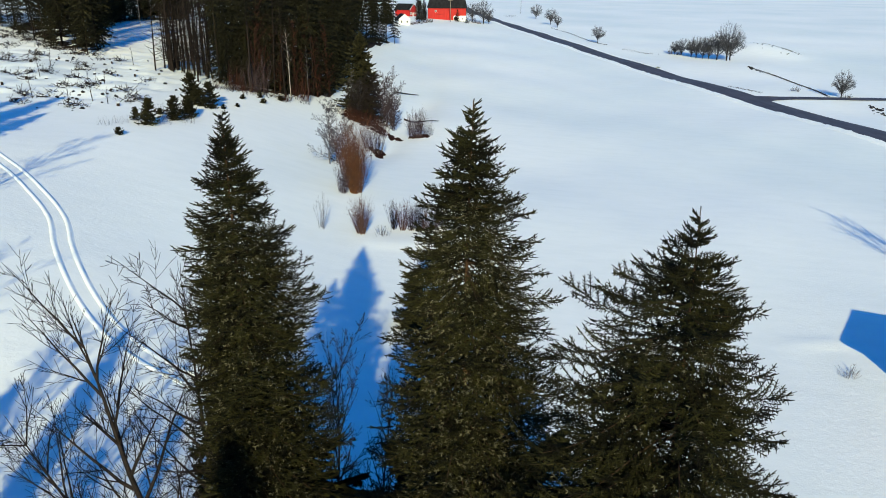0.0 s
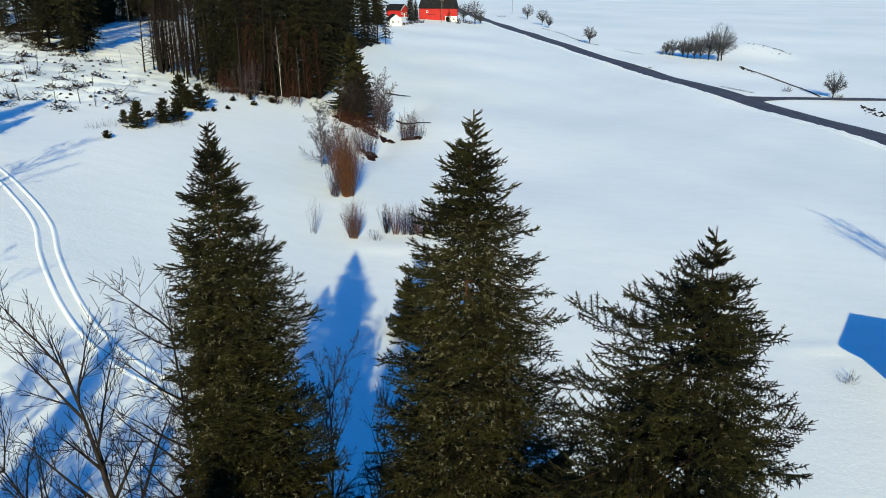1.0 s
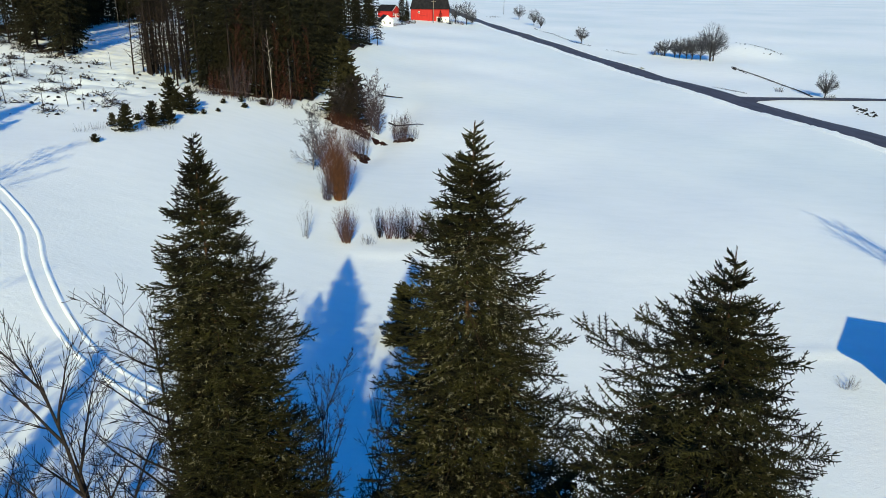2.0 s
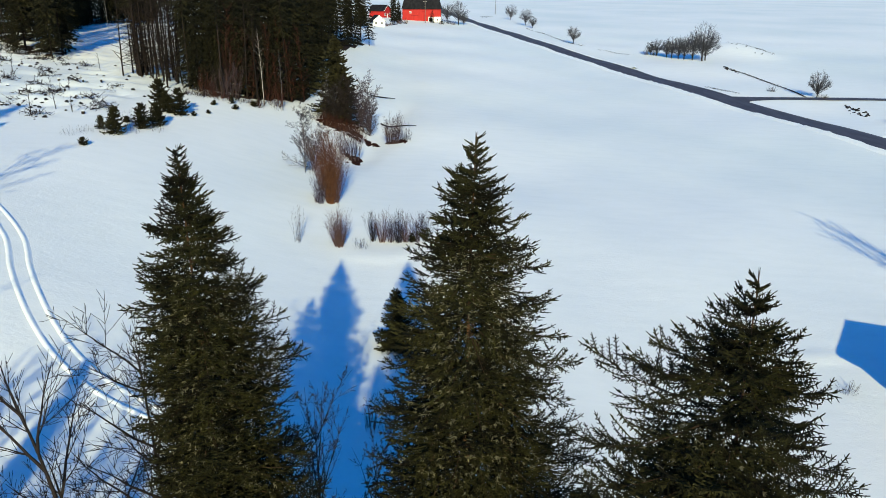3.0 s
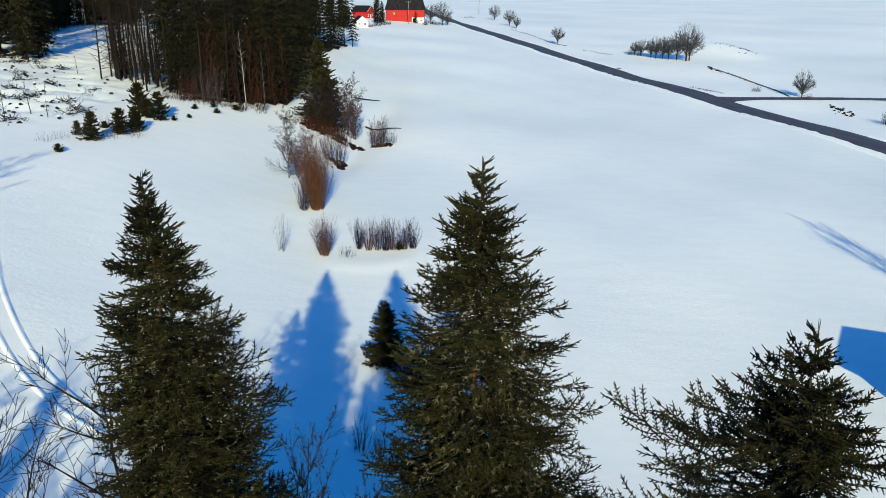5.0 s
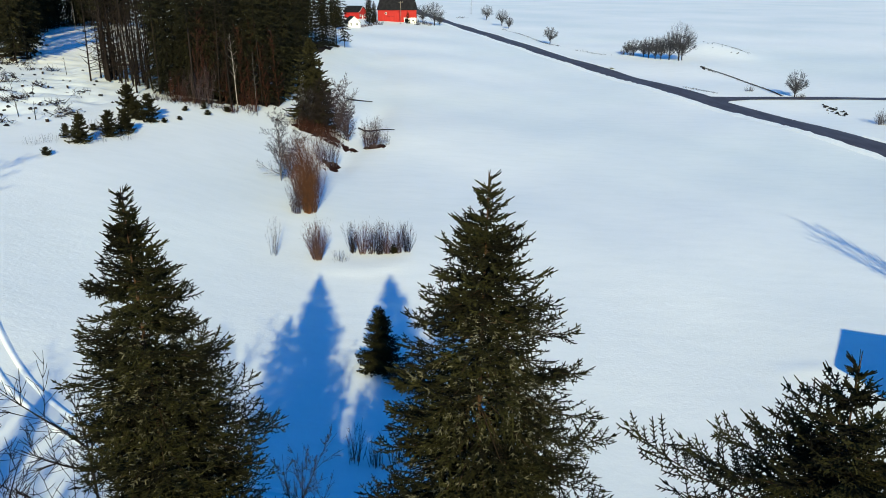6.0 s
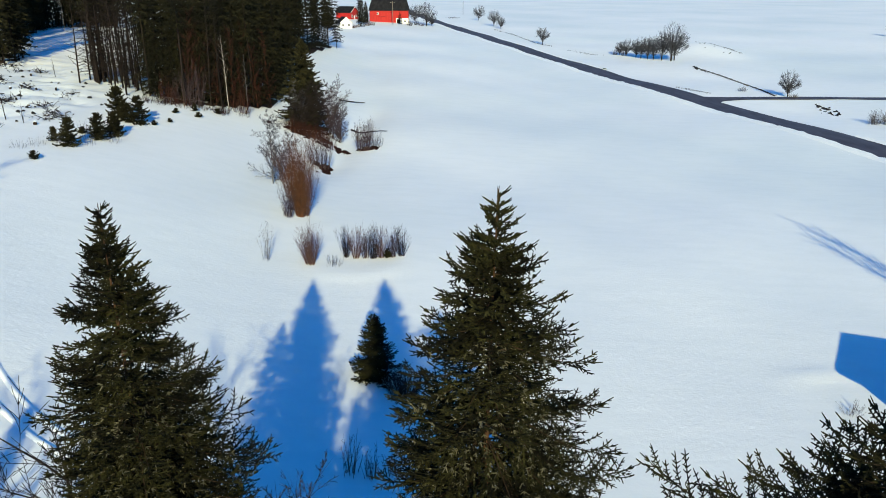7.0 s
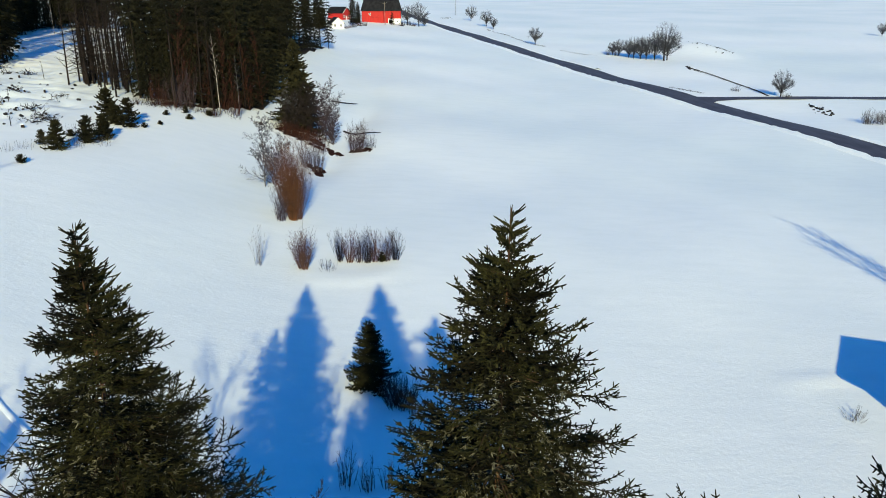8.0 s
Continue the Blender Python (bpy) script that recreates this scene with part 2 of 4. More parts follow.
def ribbon(name, line, profile, mat, label, category, step=1.5, lift=0.0, kind="structure", wobble=0.0):
    """A strip that lies on the ground along a smooth line; profile: (across, up) pairs."""
    pts = [Vector((*p, 0)) for p in line]
    path = []
    for i in range(len(pts) - 1):
        a, b, c, d = pts[max(i - 1, 0)], pts[i], pts[i + 1], pts[min(i + 2, len(pts) - 1)]
        n = max(1, round((c - b).length / step))
        for k in range(n):
            t = k / n
            path.append(0.5 * (2 * b + (c - a) * t + (2 * a - 5 * b + 4 * c - d) * t * t + (3 * b - a - 3 * c + d) * t ** 3))
    path.append(pts[-1])
    v, f, w = [], [], len(profile)
    for i, p in enumerate(path):
        t = (path[min(i + 1, len(path) - 1)] - path[max(i - 1, 0)]).normalized()
        side = Vector((t.y, -t.x, 0))
        for k, (o, h) in enumerate(profile):
            o += wobble * noise.noise((p.x * 0.9 + k * 7, p.y * 0.9, 3))
            h *= 1 + 3 * wobble * noise.noise((p.x * 0.6, p.y * 0.6, 9 + k))
            q = p + side * o
            v.append((q.x, q.y, ground(q.x, q.y) + lift + h))
        if i:
            s = (i - 1) * w
            f += [(s + k, s + k + 1, s + w + k + 1, s + w + k) for k in range(w - 1)]
    return tagged(new(name, mesh_of(name, v, f, mat, True)), label, category, kind=kind)


ROAD = [(96, -60), (86.5, 60), (80.4, 95), (74.0, 129.6), (66.0, 172), (55.6, 228), (39.6, 308), (30, 362), (20.5, 412), (12, 470), (6, 560)]
SIDE = [(67.5, 174.5), (71.5, 174.6), (78, 174.8), (98, 176.2), (135, 179), (220, 190)]
ribbon("road", ROAD, [(-3.95, 0), (-1.2, 0.05), (0, 0.07), (1.2, 0.05), (3.95, 0)], ASPHALT, "cleared grey asphalt road across the snow", "road", 3.0, 0.10)
ribbon("side_road", SIDE, [(-1.7, 0), (0, 0.03), (1.7, 0)], ASPHALT, "narrow cleared side road joining the asphalt road", "road", 2.5, 0.09)
for o, name in ((-3.9, "west"), (3.9, "east")):
    s = 1 if o > 0 else -1
    bank = [(o, 0.08), (o + 0.35 * s, 0.38), (o + 0.9 * s, 0.42), (o + 2.0 * s, -0.04)]
    ribbon("snowbank_" + name, ROAD if s < 0 else ROAD[5:], bank if s > 0 else bank[::-1], TRODDEN, "ploughed snow bank along the asphalt road", "snow bank", 1.5, 0.0, wobble=0.22)
ribbon("snowbank_south", ROAD[:4], [(3.9, 0.08), (4.25, 0.38), (4.8, 0.42), (5.85, -0.04)], TRODDEN, "ploughed snow bank along the asphalt road", "snow bank", 1.5, 0.0, wobble=0.22)

TRACK = [(-46, 70), (-39, 62.5), (-33.3, 56.8), (-29.3, 52.4), (-25.8, 48.1), (-23.4, 43.9), (-20.7, 39.9), (-18.4, 37.1), (-16.4, 35.3), (-14.6, 34.2), (-12.2, 33.3), (-9, 32.2), (-5, 31.4)]
for o in (-0.5, 0.5):
    ribbon("snow_track", TRACK, [(o - 0.24, -0.05), (o - 0.17, 0.0), (o - 0.12, -0.01), (o - 0.06, 0.07), (o + 0.09, 0.075), (o + 0.2, -0.05)],
           TRODDEN, "narrow packed track of a snow vehicle across the field", "snow track", 0.5, 0.02, wobble=0.03)
ribbon("road_apron", [(67.6, 166), (70.6, 172.0), (78, 174.8)], [(-1.4, 0), (0, 0.02), (1.4, 0)], ASPHALT, "cleared asphalt at the mouth of the side road", "road", 1.5, 0.08)


def snow_crumbs(seed, n):
    """Lumps of thrown snow along the edge of the ploughed road."""
    rng = np.random.default_rng(seed)
    tet = np.array([(1, 0, -0.5), (-0.5, 0.9, -0.5), (-0.5, -0.9, -0.5), (0.1, 0.1, 0.9), (0.7, 0.6, 0.3), (-0.7, 0.3, 0.3)])
    fac = np.array([(0, 4, 3), (0, 1, 4), (1, 5, 4), (4, 5, 3), (1, 2, 5), (2, 3, 5), (2, 0, 3)])
    out = []
    for _ in range(n):
        i = rng.integers(1, 6)
        u = rng.random()
        a, b = np.array(ROAD[i]), np.array(ROAD[i + 1])
        t = (b - a) / np.linalg.norm(b - a)
        p = a + (b - a) * u + np.array([t[1], -t[0]]) * -(4.1 + abs(rng.normal()) * 1.3)
        s = rng.uniform(0.05, 0.14)
        out.append((tet * s * rng.uniform(0.7, 1.3, 3) + [p[0], p[1], ground(*p) + 0.25 * math.exp(-((np.linalg.norm(p - a - (b - a) * u) - 4.6) ** 2))], fac))
    v, f = joined(out)
    return mesh_of("snow_crumbs", v, f, TRODDEN)


tagged(new("snow_crumbs", snow_crumbs(3, 420)), "lumps of ploughed snow along the road", "snow", kind="stuff")


# ---- trees ----
def unit(v):
    return v / (math.sqrt(v[0] * v[0] + v[1] * v[1] + v[2] * v[2]) + 1e-9)


def crossed(a, b):
    return np.array([a[1] * b[2] - a[2] * b[1], a[2] * b[0] - a[0] * b[2], a[0] * b[1] - a[1] * b[0]])


def spruce_parts(seed, top, crown, reach, fine=True, gap=0.34, per=8, coarse_below=99.0, droop=1.0, shoot=0.082, width=0.0112, lichen=0.0, twig_step=0.08, bias=0.0, inner_limbs=4, cone=0.56, peak=0.1, uneven=0.16, fan=0.36, comb=0.45, bias_depth=4.0):
    """Meshes of a spruce: trunk, limbs, crown (and lichen). reach(d): limb length d metres below the top."""
    rng = np.random.default_rng(seed)
    bend = rng.uniform(-0.12, 0.12, 2)
    axis = lambda z: np.array([bend[0] * math.sin((top - z) * 0.33), bend[1] * math.sin((top - z) * 0.27), z])
    sp, sd, sl, sr = [], [], [], []
    lp, ld, ll, lr = [], [], [], []
    b0, b1, q0, q1 = [], [], [], []

    def add(p, d, n, r, pale=False):
        a, b, c, e = (lp, ld, ll, lr) if pale else (sp, sd, sl, sr)
        a.append(p), b.append(d), c.append(n), e.append(r)

    # the leader and its crown of upright shoots
    full = shoot
    for k in range(9):
        tilt = 0.0 if k == 0 else 0.12 if k == 1 else rng.uniform(0.2, 0.7)
        az = k * 2.4 + seed
        add(axis(top - 0.26 if k < 2 else top - rng.uniform(0.25, 0.6)), np.array([tilt * math.cos(az), tilt * math.sin(az), 1.0]), 0.3 if k < 2 else rng.uniform(0.14, 0.24), width * 0.6)
    for k in range(6):
        add(axis(top - 0.1 * k - 0.3), np.array([0.05 * rng.normal(), 0.05 * rng.normal(), 1]), 0.16, width * 0.8)
    d = 0.22
    while d < crown:
        coarse = d > coarse_below
        whole = rng.integers(per - 1, per + 2)
        turn = rng.uniform(0, 6.28)
        for k in range(whole + (0 if not fine else inner_limbs if d > 0.7 else 3)):
            inner = k >= whole
            at = d + (rng.uniform(0.08, gap) if inner else rng.normal() * 0.07)
            length = min(reach(at), max(0.06, cone * at - peak)) * (rng.uniform(0.5, 0.9) if inner else rng.uniform(0.94 - uneven, 0.98 + uneven))
            az = turn + k * 6.283 / whole + rng.normal() * 0.22
            length *= 1 + bias * math.cos(az) * min(1.5, at / bias_depth)
            if fine:
                length *= 1 + 0.24 * noise.noise((math.cos(az) * 1.3 + seed, math.sin(az) * 1.3, at * 0.8))
            e0 = radians(max(-16 * droop, 36 - 20 * at ** 0.75) + rng.normal() * 6)
            out = np.array([math.cos(az), math.sin(az), 0])
            side = np.array([-math.sin(az), math.cos(az), 0])
            n = max(4, int(length / 0.16)) if fine else 4
            p, pts, dirs = axis(top - at), [], []
            sag, rise = radians(18 * droop) * min(1, at / 3), radians(rng.uniform(14, 34)) * min(1, 0.35 + at / 3)
            yaw = rng.normal() * 0.12
            for i in range(n + 1):
                s = i / n
                e = e0 - sag * math.sin(math.pi * min(1, s * 1.25)) + rise * s ** 2
                h = out * math.cos(yaw * s) + side * math.sin(yaw * s)
                v = h * math.cos(e) + np.array([0, 0, math.sin(e)])
                pts.append(p)
                dirs.append(v)
                p = p + v * length / n
            r = 0.005 + 0.006 * length
            for i in range(n):
                b0.append(pts[i]), b1.append(pts[i + 1])
                q0.append(r * (1 - 0.85 * i / n)), q1.append(r * (1 - 0.85 * (i + 1) / n))
            if not fine or coarse:
                # broad sprays for what stands far off or below the view
                m, small = (2 if not fine else 8), min(1.0, max(0.42, top / 9)) * (0.62 if fine else 1.0)
                for i in range(m):
                    s = (i + 0.4) / m
                    j = min(n - 1, int(s * n))
                    for w in (-1, 1):
                        dv = unit(dirs[j] * 0.75 + side * w * 0.75 + np.array([0, 0, -0.22 * droop]))
                        add(pts[j], dv, (0.25 * small + 0.5 * length * (1 - s)) * rng.uniform(0.8, 1.2), (0.09 + 0.05 * length) * small)
                add(pts[n // 3], unit(pts[n] - pts[n // 3]), np.linalg.norm(pts[n] - pts[n // 3]) * 1.1, (0.1 + 0.07 * length) * small)
                continue
            # the limb's own needles towards its end, then side twigs with shoots
            for i in range(max(1, n // 3), n + 1):
                add(pts[i], dirs[i] + rng.normal(size=3) * 0.06, 0.17, width)
            for w in (-0.8, -0.4, 0.0, 0.4, 0.8):
                add(pts[n], unit(dirs[n] + side * w * 0.7 + np.array([0, 0, rng.uniform(0.0, 0.4)])), shoot * rng.uniform(0.9, 1.3), width)
            shoot = full * min(1.0, 0.5 + 0.25 * at)
            sparse = rng.choice((0.8, 0.85, 1.0, 1.45))
            s, flip = 0.14 if at > 2 else 0.05, 1
            while s < 0.97:
                j = min(n - 1, int(s * n))
                base = pts[j] + dirs[j] * (s * n - j) * length / n
                tl = (0.12 + 0.08 * min(1, at / 2) + fan * min(length, 2.4) * (1 - s) ** 0.6) * rng.uniform(0.65, 1.15)
                hang = rng.uniform(-0.5, -0.05) * droop * min(1, at / 4)
                dv = unit(dirs[j] * rng.uniform(0.6, 0.95) + side * flip * rng.uniform(0.6, 0.95) + np.array([0, 0, hang + 0.2 * rng.normal()]))
                m = max(1, int(tl / (shoot * 0.85)))
                bare = lichen > 0 and s < 0.7 and at > 2.0
                q = base
                for i in range(m):
                    pale = bare and rng.random() < lichen
                    dv = unit(dv + np.array([0, 0, 0.10 if s > 0.5 else 0.02]) + rng.normal(size=3) * 0.07)
                    add(q, dv, shoot * 1.15, width * (0.75 if pale else 1), pale)
                    if m > 1:
                        for w in (-1, 1):
                            if rng.random() < 0.85:
                                x = unit(crossed(dv, (0, 0, 1)))
                                add(q, unit(dv * 0.7 + x * w * 0.75 + np.array([0, 0, rng.uniform(-0.35, 0.4)])), shoot * rng.uniform(0.6, 1.05), width * (0.7 if pale else 0.95), pale)
                    if rng.random() < comb:
                        add(q, unit(dv * 0.5 + np.array([0, 0, -0.9]) + rng.normal(size=3) * 0.2), shoot * rng.uniform(0.7, 1.1), width * 0.9, pale)
                    q = q + dv * shoot * 0.85
                s += sparse * twig_step / length * rng.uniform(0.65, 1.2) * (0.72 + 0.065 * at)
                flip = -flip
        d += gap * rng.uniform(0.85, 1.15) * (1 if d > 1 else 0.75)
    zs = np.linspace(-0.4, top, 26)
    trunk = bent_tube([axis(z) for z in zs], [0.004 + (0.0088 if fine else 0.0066) * (top - z) * (1.25 if z < 0.3 else 1) for z in zs], 10 if fine else 6)
    limbs = tubes(b0, b1, q0, q1, 4 if fine else 3)
    green = shoots(sp, sd, sl, sr, teeth=0 if fine else 2, flat=1.0 if fine else 0.6)
    pale = shoots(lp, ld, ll, lr, teeth=0) if lp else None
    return trunk, limbs, green, pale


def spruce(name, x, y, parts, label, category="spruce tree", group="", needles=None, bark=None, turn=0.0, z=None):
    needles, bark = needles or NEEDLE, bark or BARK
    ob = thing(name, x, y, label, category, group, turn, 0.0, z)
    trunk, limbs, green, pale = parts
    part_of("trunk", mesh_of("trunk", *trunk, bark, True), ob)
    if needles is NEEDLE:
        part_of("branch_mass", mesh_of("branch_mass", *limbs, BRANCH), ob, kind="stuff")
    part_of("crown", mesh_of("crown", *green, needles), ob, kind="stuff")
    if pale:
        part_of("lichen", mesh_of("lichen", *pale, LICHEN), ob, "pale grey-green lichen on inner twigs", "stuff")
    return ob


def bare_parts(seed, tall, spread=0.35, levels=4, forks=(5, 4, 4, 3), base_r=0.11, lean=(0.0, 0.0), first=0.3, twig=0.006, wander=0.12, split=1, opening=(28, 58), sub=0.0):
    """Trunk and boughs of a leafless tree as tapered tubes."""
    rng = np.random.default_rng(seed)
    thick, thin = [], []

    def grow(p, d, length, r, level):
        aim = d
        n = max(3, int(length / (0.45 if level < 2 else 0.22)))
        pts = [p]
        for i in range(n):
            d = unit(d + rng.normal(size=3) * wander * (0.3 if level == 0 else 1.0) + (np.array([0, 0, 0.05]) if level else aim * 0.25))
            q = pts[-1] + d * length / n
            ra, rb = r * (1 - 0.95 * i / n), r * (1 - 0.95 * (i + 1) / n)
            (thick if level < 2 else thin).append((pts[-1], q, max(ra, twig), max(rb, twig * 0.6)))
            pts.append(q)
        if level >= levels:
            return
        count = int(forks[level] * (1.6 if level == 0 else 1) * rng.uniform(0.8, 1.25)) + 1
        for k in range(count):
            s = (first if level == 0 else 0.15) + (0.97 - (first if level == 0 else 0.15)) * (k + rng.uniform(0, 0.8)) / count
            j = min(n - 1, int(s * n))
            ax = unit(pts[min(j + 1, n)] - pts[j])
            az = rng.uniform(0, 6.28) if level else k * 2.4 + rng.normal() * 0.4
            x = unit(crossed(ax, (0.3, 0.2, 1) if abs(ax[2]) < 0.95 else (1, 0, 0)))
            yv = crossed(ax, x)
            a = radians(rng.uniform(*opening))
            grow(pts[j], unit(ax * math.cos(a) + (x * math.cos(az) + yv * math.sin(az)) * math.sin(a)),
                 length * spread * (1.15 - 0.55 * s) * rng.uniform(0.75, 1.25) * (1.0 if level == 0 else sub / spread if sub else 1.25), r * (1 - 0.7 * s) * 0.55, level + 1)

    for k in range(split):
        away = np.array([math.cos(k * 2.2 + seed), math.sin(k * 2.2 + seed), 0]) * (0.16 if split > 1 else 0)
        grow(np.array([0.0, 0.0, -0.3]) + away * 0.6, unit(np.array([lean[0], lean[1], 1.0]) + away), tall * (1 - 0.12 * k), base_r * (1 - 0.1 * k), 0)
    out = []
    for rows, sides in ((thick, 6), (thin or thick[-4:], 3)):
        a, b, r0, r1 = zip(*rows)
        out.append(tubes(a, b, r0, r1, sides))
    return out


def bare_tree(name, x, y, parts, label, category="bare tree", bark=None, twigs=None, group="", turn=0.0):
    ob = thing(name, x, y, label, category, group, turn)
    part_of("trunk", mesh_of("trunk", *parts[0], bark or TWIG_DARK, True), ob)
    part_of("twig_mass", mesh_of("twig_mass", *parts[1], twigs or TWIG_DARK), ob, kind="stuff")
    return ob


def shrub_parts(seed, tall, wide, stems=45, spread=0.35, twigs=5, r=0.012, foot=0.3):
    """A clump of upright shoots from one foot."""
    rng = np.random.default_rng(seed)
    rows, stem_rows = [], []
    for k in range(stems):
        rows = []
        stem_rows.append(rows)
        az, o = rng.uniform(0, 6.28), rng.uniform(0, 1) ** 0.6
        p = np.array([math.cos(az) * o * wide * foot, math.sin(az) * o * wide * foot, -0.1])
        d = unit(np.array([math.cos(az) * spread * o, math.sin(az) * spread * o, 1]) + rng.normal(size=3) * 0.07)
        length = tall * rng.uniform(0.5, 1.05) * (1 - 0.25 * o)
        n = 5
        for i in range(n):
            d = unit(d + rng.normal(size=3) * 0.07 + np.array([0, 0, 0.05]))
            q = p + d * length / n
            rows.append((p, q, r * (1 - 0.16 * i), r * (0.84 - 0.16 * i)))
            if i:
                for _ in range(rng.integers(0, max(1, twigs))):
                    e = unit(d + rng.normal(size=3) * 0.45)
                    m = p + (q - p) * rng.random()
                    w = m + e * length * rng.uniform(0.08, 0.22)
                    rows.append((m, w, r * 0.5, r * 0.25))
            p = q
    return [tubes(*zip(*rows), 3) for rows in stem_rows]


def shrub(name, x, y, parts, mat, label, category="shrub", group="", turn=0.0, apart=False, kind=""):
    """One bush; apart: its few stems can be told one by one and are parts."""
    ob = new(name, None if apart else mesh_of(name, *joined(parts), mat))
    ob.matrix_basis = pose(x, y, ground(x, y), 0, 0, turn)
    if apart:
        for stem in parts:
            part_of("stem", mesh_of("stem", *stem, mat), ob)
    return tagged(ob, label, category, group, kind)


# three tall spruces close to the camera
NEAR = "tall spruces in front"
spruce("spruce_tree", 1.31, 13.95, spruce_parts(11, 18.40, 16.0, lambda d: 2.5 * (1 - math.exp(-d / 3.9)) + 0.1 + 0.16 * max(0, d - 4) + 0.18 * max(0, d - 8.8), coarse_below=8.5, gap=0.31, lichen=0.2, bias=0.10, uneven=0.12, inner_limbs=7, comb=0.5, twig_step=0.078, cone=0.6, droop=0.85),
       "tall dark green spruce with lichen on its inner twigs", group=NEAR, z=0.05)
spruce("spruce_tree", -3.96, 15.15, spruce_parts(23, 17.55, 15.5, lambda d: 1.7 * (1 - math.exp(-d / 2.2)) + 0.05 + 0.02 * d + 0.32 * max(0, d - 8.8), coarse_below=8.8, gap=0.27, lichen=0.12, bias=0.2, droop=0.6, uneven=0.12, fan=0.46, inner_limbs=5, comb=0.45, twig_step=0.082, cone=0.5),
       "tall dense slender dark green spruce beside bare birches", group=NEAR, z=0.44)
spruce("spruce_tree", 4.95, 11.1, spruce_parts(37, 17.5, 16.0, lambda d: 2.45 * (1 - math.exp(-d / 1.6)) + 0.1 + 0.13 * max(0, d - 3), coarse_below=6.0, gap=0.42, per=6, droop=0.8, lichen=0.05, bias=-0.17, bias_depth=1.5, inner_limbs=6, cone=1.0, peak=0.3, uneven=0.16, fan=0.38, comb=0.9, twig_step=0.07),
       "tall broad dark spruce with long upswept limbs", group=NEAR, z=-0.35)

spruce("spruce_tree", -5.75, 20.0, spruce_parts(47, 12.6, 11.5, lambda d: 1.55 * (1 - math.exp(-d / 2.6)) + 0.1 + 0.1 * max(0, d - 5), coarse_below=5.5, gap=0.36, twig_step=0.1, uneven=0.15),
       "shorter dark spruce close behind a taller one", group=NEAR)

# leafless trees among them
FRONT = "bare trees in front"
bare_tree("bare_birch", -5.45, 15.7, bare_parts(5, 13.4, 0.27, 3, (9, 7, 5), 0.17, (-0.18, 0.0), 0.36, 0.008, 0.07, opening=(26, 48), sub=0.5), "leafless grey birch with fine upswept twigs", group=FRONT)
bare_tree("bare_birch", -4.75, 16.6, bare_parts(8, 14.0, 0.25, 3, (14, 8, 6), 0.13, (-0.07, -0.02), 0.40, 0.0075, 0.08, opening=(34, 62), sub=0.5), "leafless birch close behind a dense spruce", group=FRONT)
bare_tree("bare_birch", -2.3, 17.4, bare_parts(14, 11.6, 0.25, 4, (9, 7, 5, 2), 0.09, (0.035, -0.02), 0.45, 0.0055, 0.1, opening=(18, 40), sub=0.4), "slim leafless birch standing between two spruces", group=FRONT)
bare_tree("bare_birch", -1.3, 18.2, bare_parts(15, 10.2, 0.25, 4, (8, 6, 5, 2), 0.08, (0.03, -0.02), 0.45, 0.0055, 0.1, opening=(18, 40), sub=0.4), "low slim leafless birch between two spruces", group=FRONT)
bare_tree("bare_birch", -5.3, 15.2, bare_parts(21, 11.6, 0.25, 3, (8, 6, 5), 0.12, (-0.45, 0.0), 0.42, 0.0075, 0.07, opening=(24, 48), sub=0.5), "leafless birch leaning out over the snow", group=FRONT)

# young growth on the field
spruce("young_spruce", -1.5, 43.4, spruce_parts(41, 3.8, 3.5, lambda d: 0.46 * d ** 0.9 + 0.12, gap=0.2, cone=0.9, peak=0.0, per=7, inner_limbs=3, shoot=0.12, width=0.02, twig_step=0.1, uneven=0.25), "small bushy dark spruce standing in the snow", "young spruce")
spruce("dwarf_spruce", -1.0, 62.6, spruce_parts(43, 0.9, 0.8, lambda d: 0.45 * d + 0.08, gap=0.16, per=6, shoot=0.1, width=0.035), "tiny green spruce at the foot of the shrubs", "young spruce")
shrub("dark_bush", 0.1, 41.1, shrub_parts(44, 2.0, 1.3, 150, 0.4, 7, 0.014, 0.5), TWIG_DARK, "dense dark leafless bush beside a small spruce", "bush")
for k, (x, y, h) in enumerate([(-2.3, 34.2, 2.3), (-1.4, 33.8, 1.9), (-0.4, 34.1, 1.6), (0.9, 40.4, 1.3), (1.6, 39.6, 1.2)]):
    shrub("sapling_clump", x, y, shrub_parts(50 + k, h, 0.8, 18, 0.2, 4, 0.017, 0.45), TWIG_BROWN, "clump of thin leafless saplings in shade", "saplings", "sapling clumps", apart=True)
shrub("low_bush", 25.2, 41.1, shrub_parts(57, 0.9, 1.0, 40, 0.8, 5, 0.010, 0.5), TWIG_GREY, "low grey leafless bush poking out of snow", "bush")

# the row of shrubs at the end of the tree shadows
for k, (x, y, h) in enumerate([(-4.3, 63.0, 2.9), (-3.5, 62.8, 3.0), (-2.75, 62.9, 2.9), (-2.1, 62.7, 3.1), (-1.5, 62.9, 3.0), (-0.6, 62.9, 2.8), (0.1, 63.2, 2.9)]):
    shrub("hedge_shrub", x, y, shrub_parts(60 + k, h, 1.0, 44, 0.26, 7, 0.013, 0.24), (TWIG_DARK, TWIG_BROWN, TWIG_PLUM)[k % 3], "upright leafless shrub in a row on the snow", "shrub", "row of shrubs")
shrub("red_shrub", -6.9, 60.8, shrub_parts(70, 3.6, 1.6, 120, 0.27, 7, 0.013, 0.2), TWIG_BROWN, "vase-shaped reddish leafless shrub", "shrub")
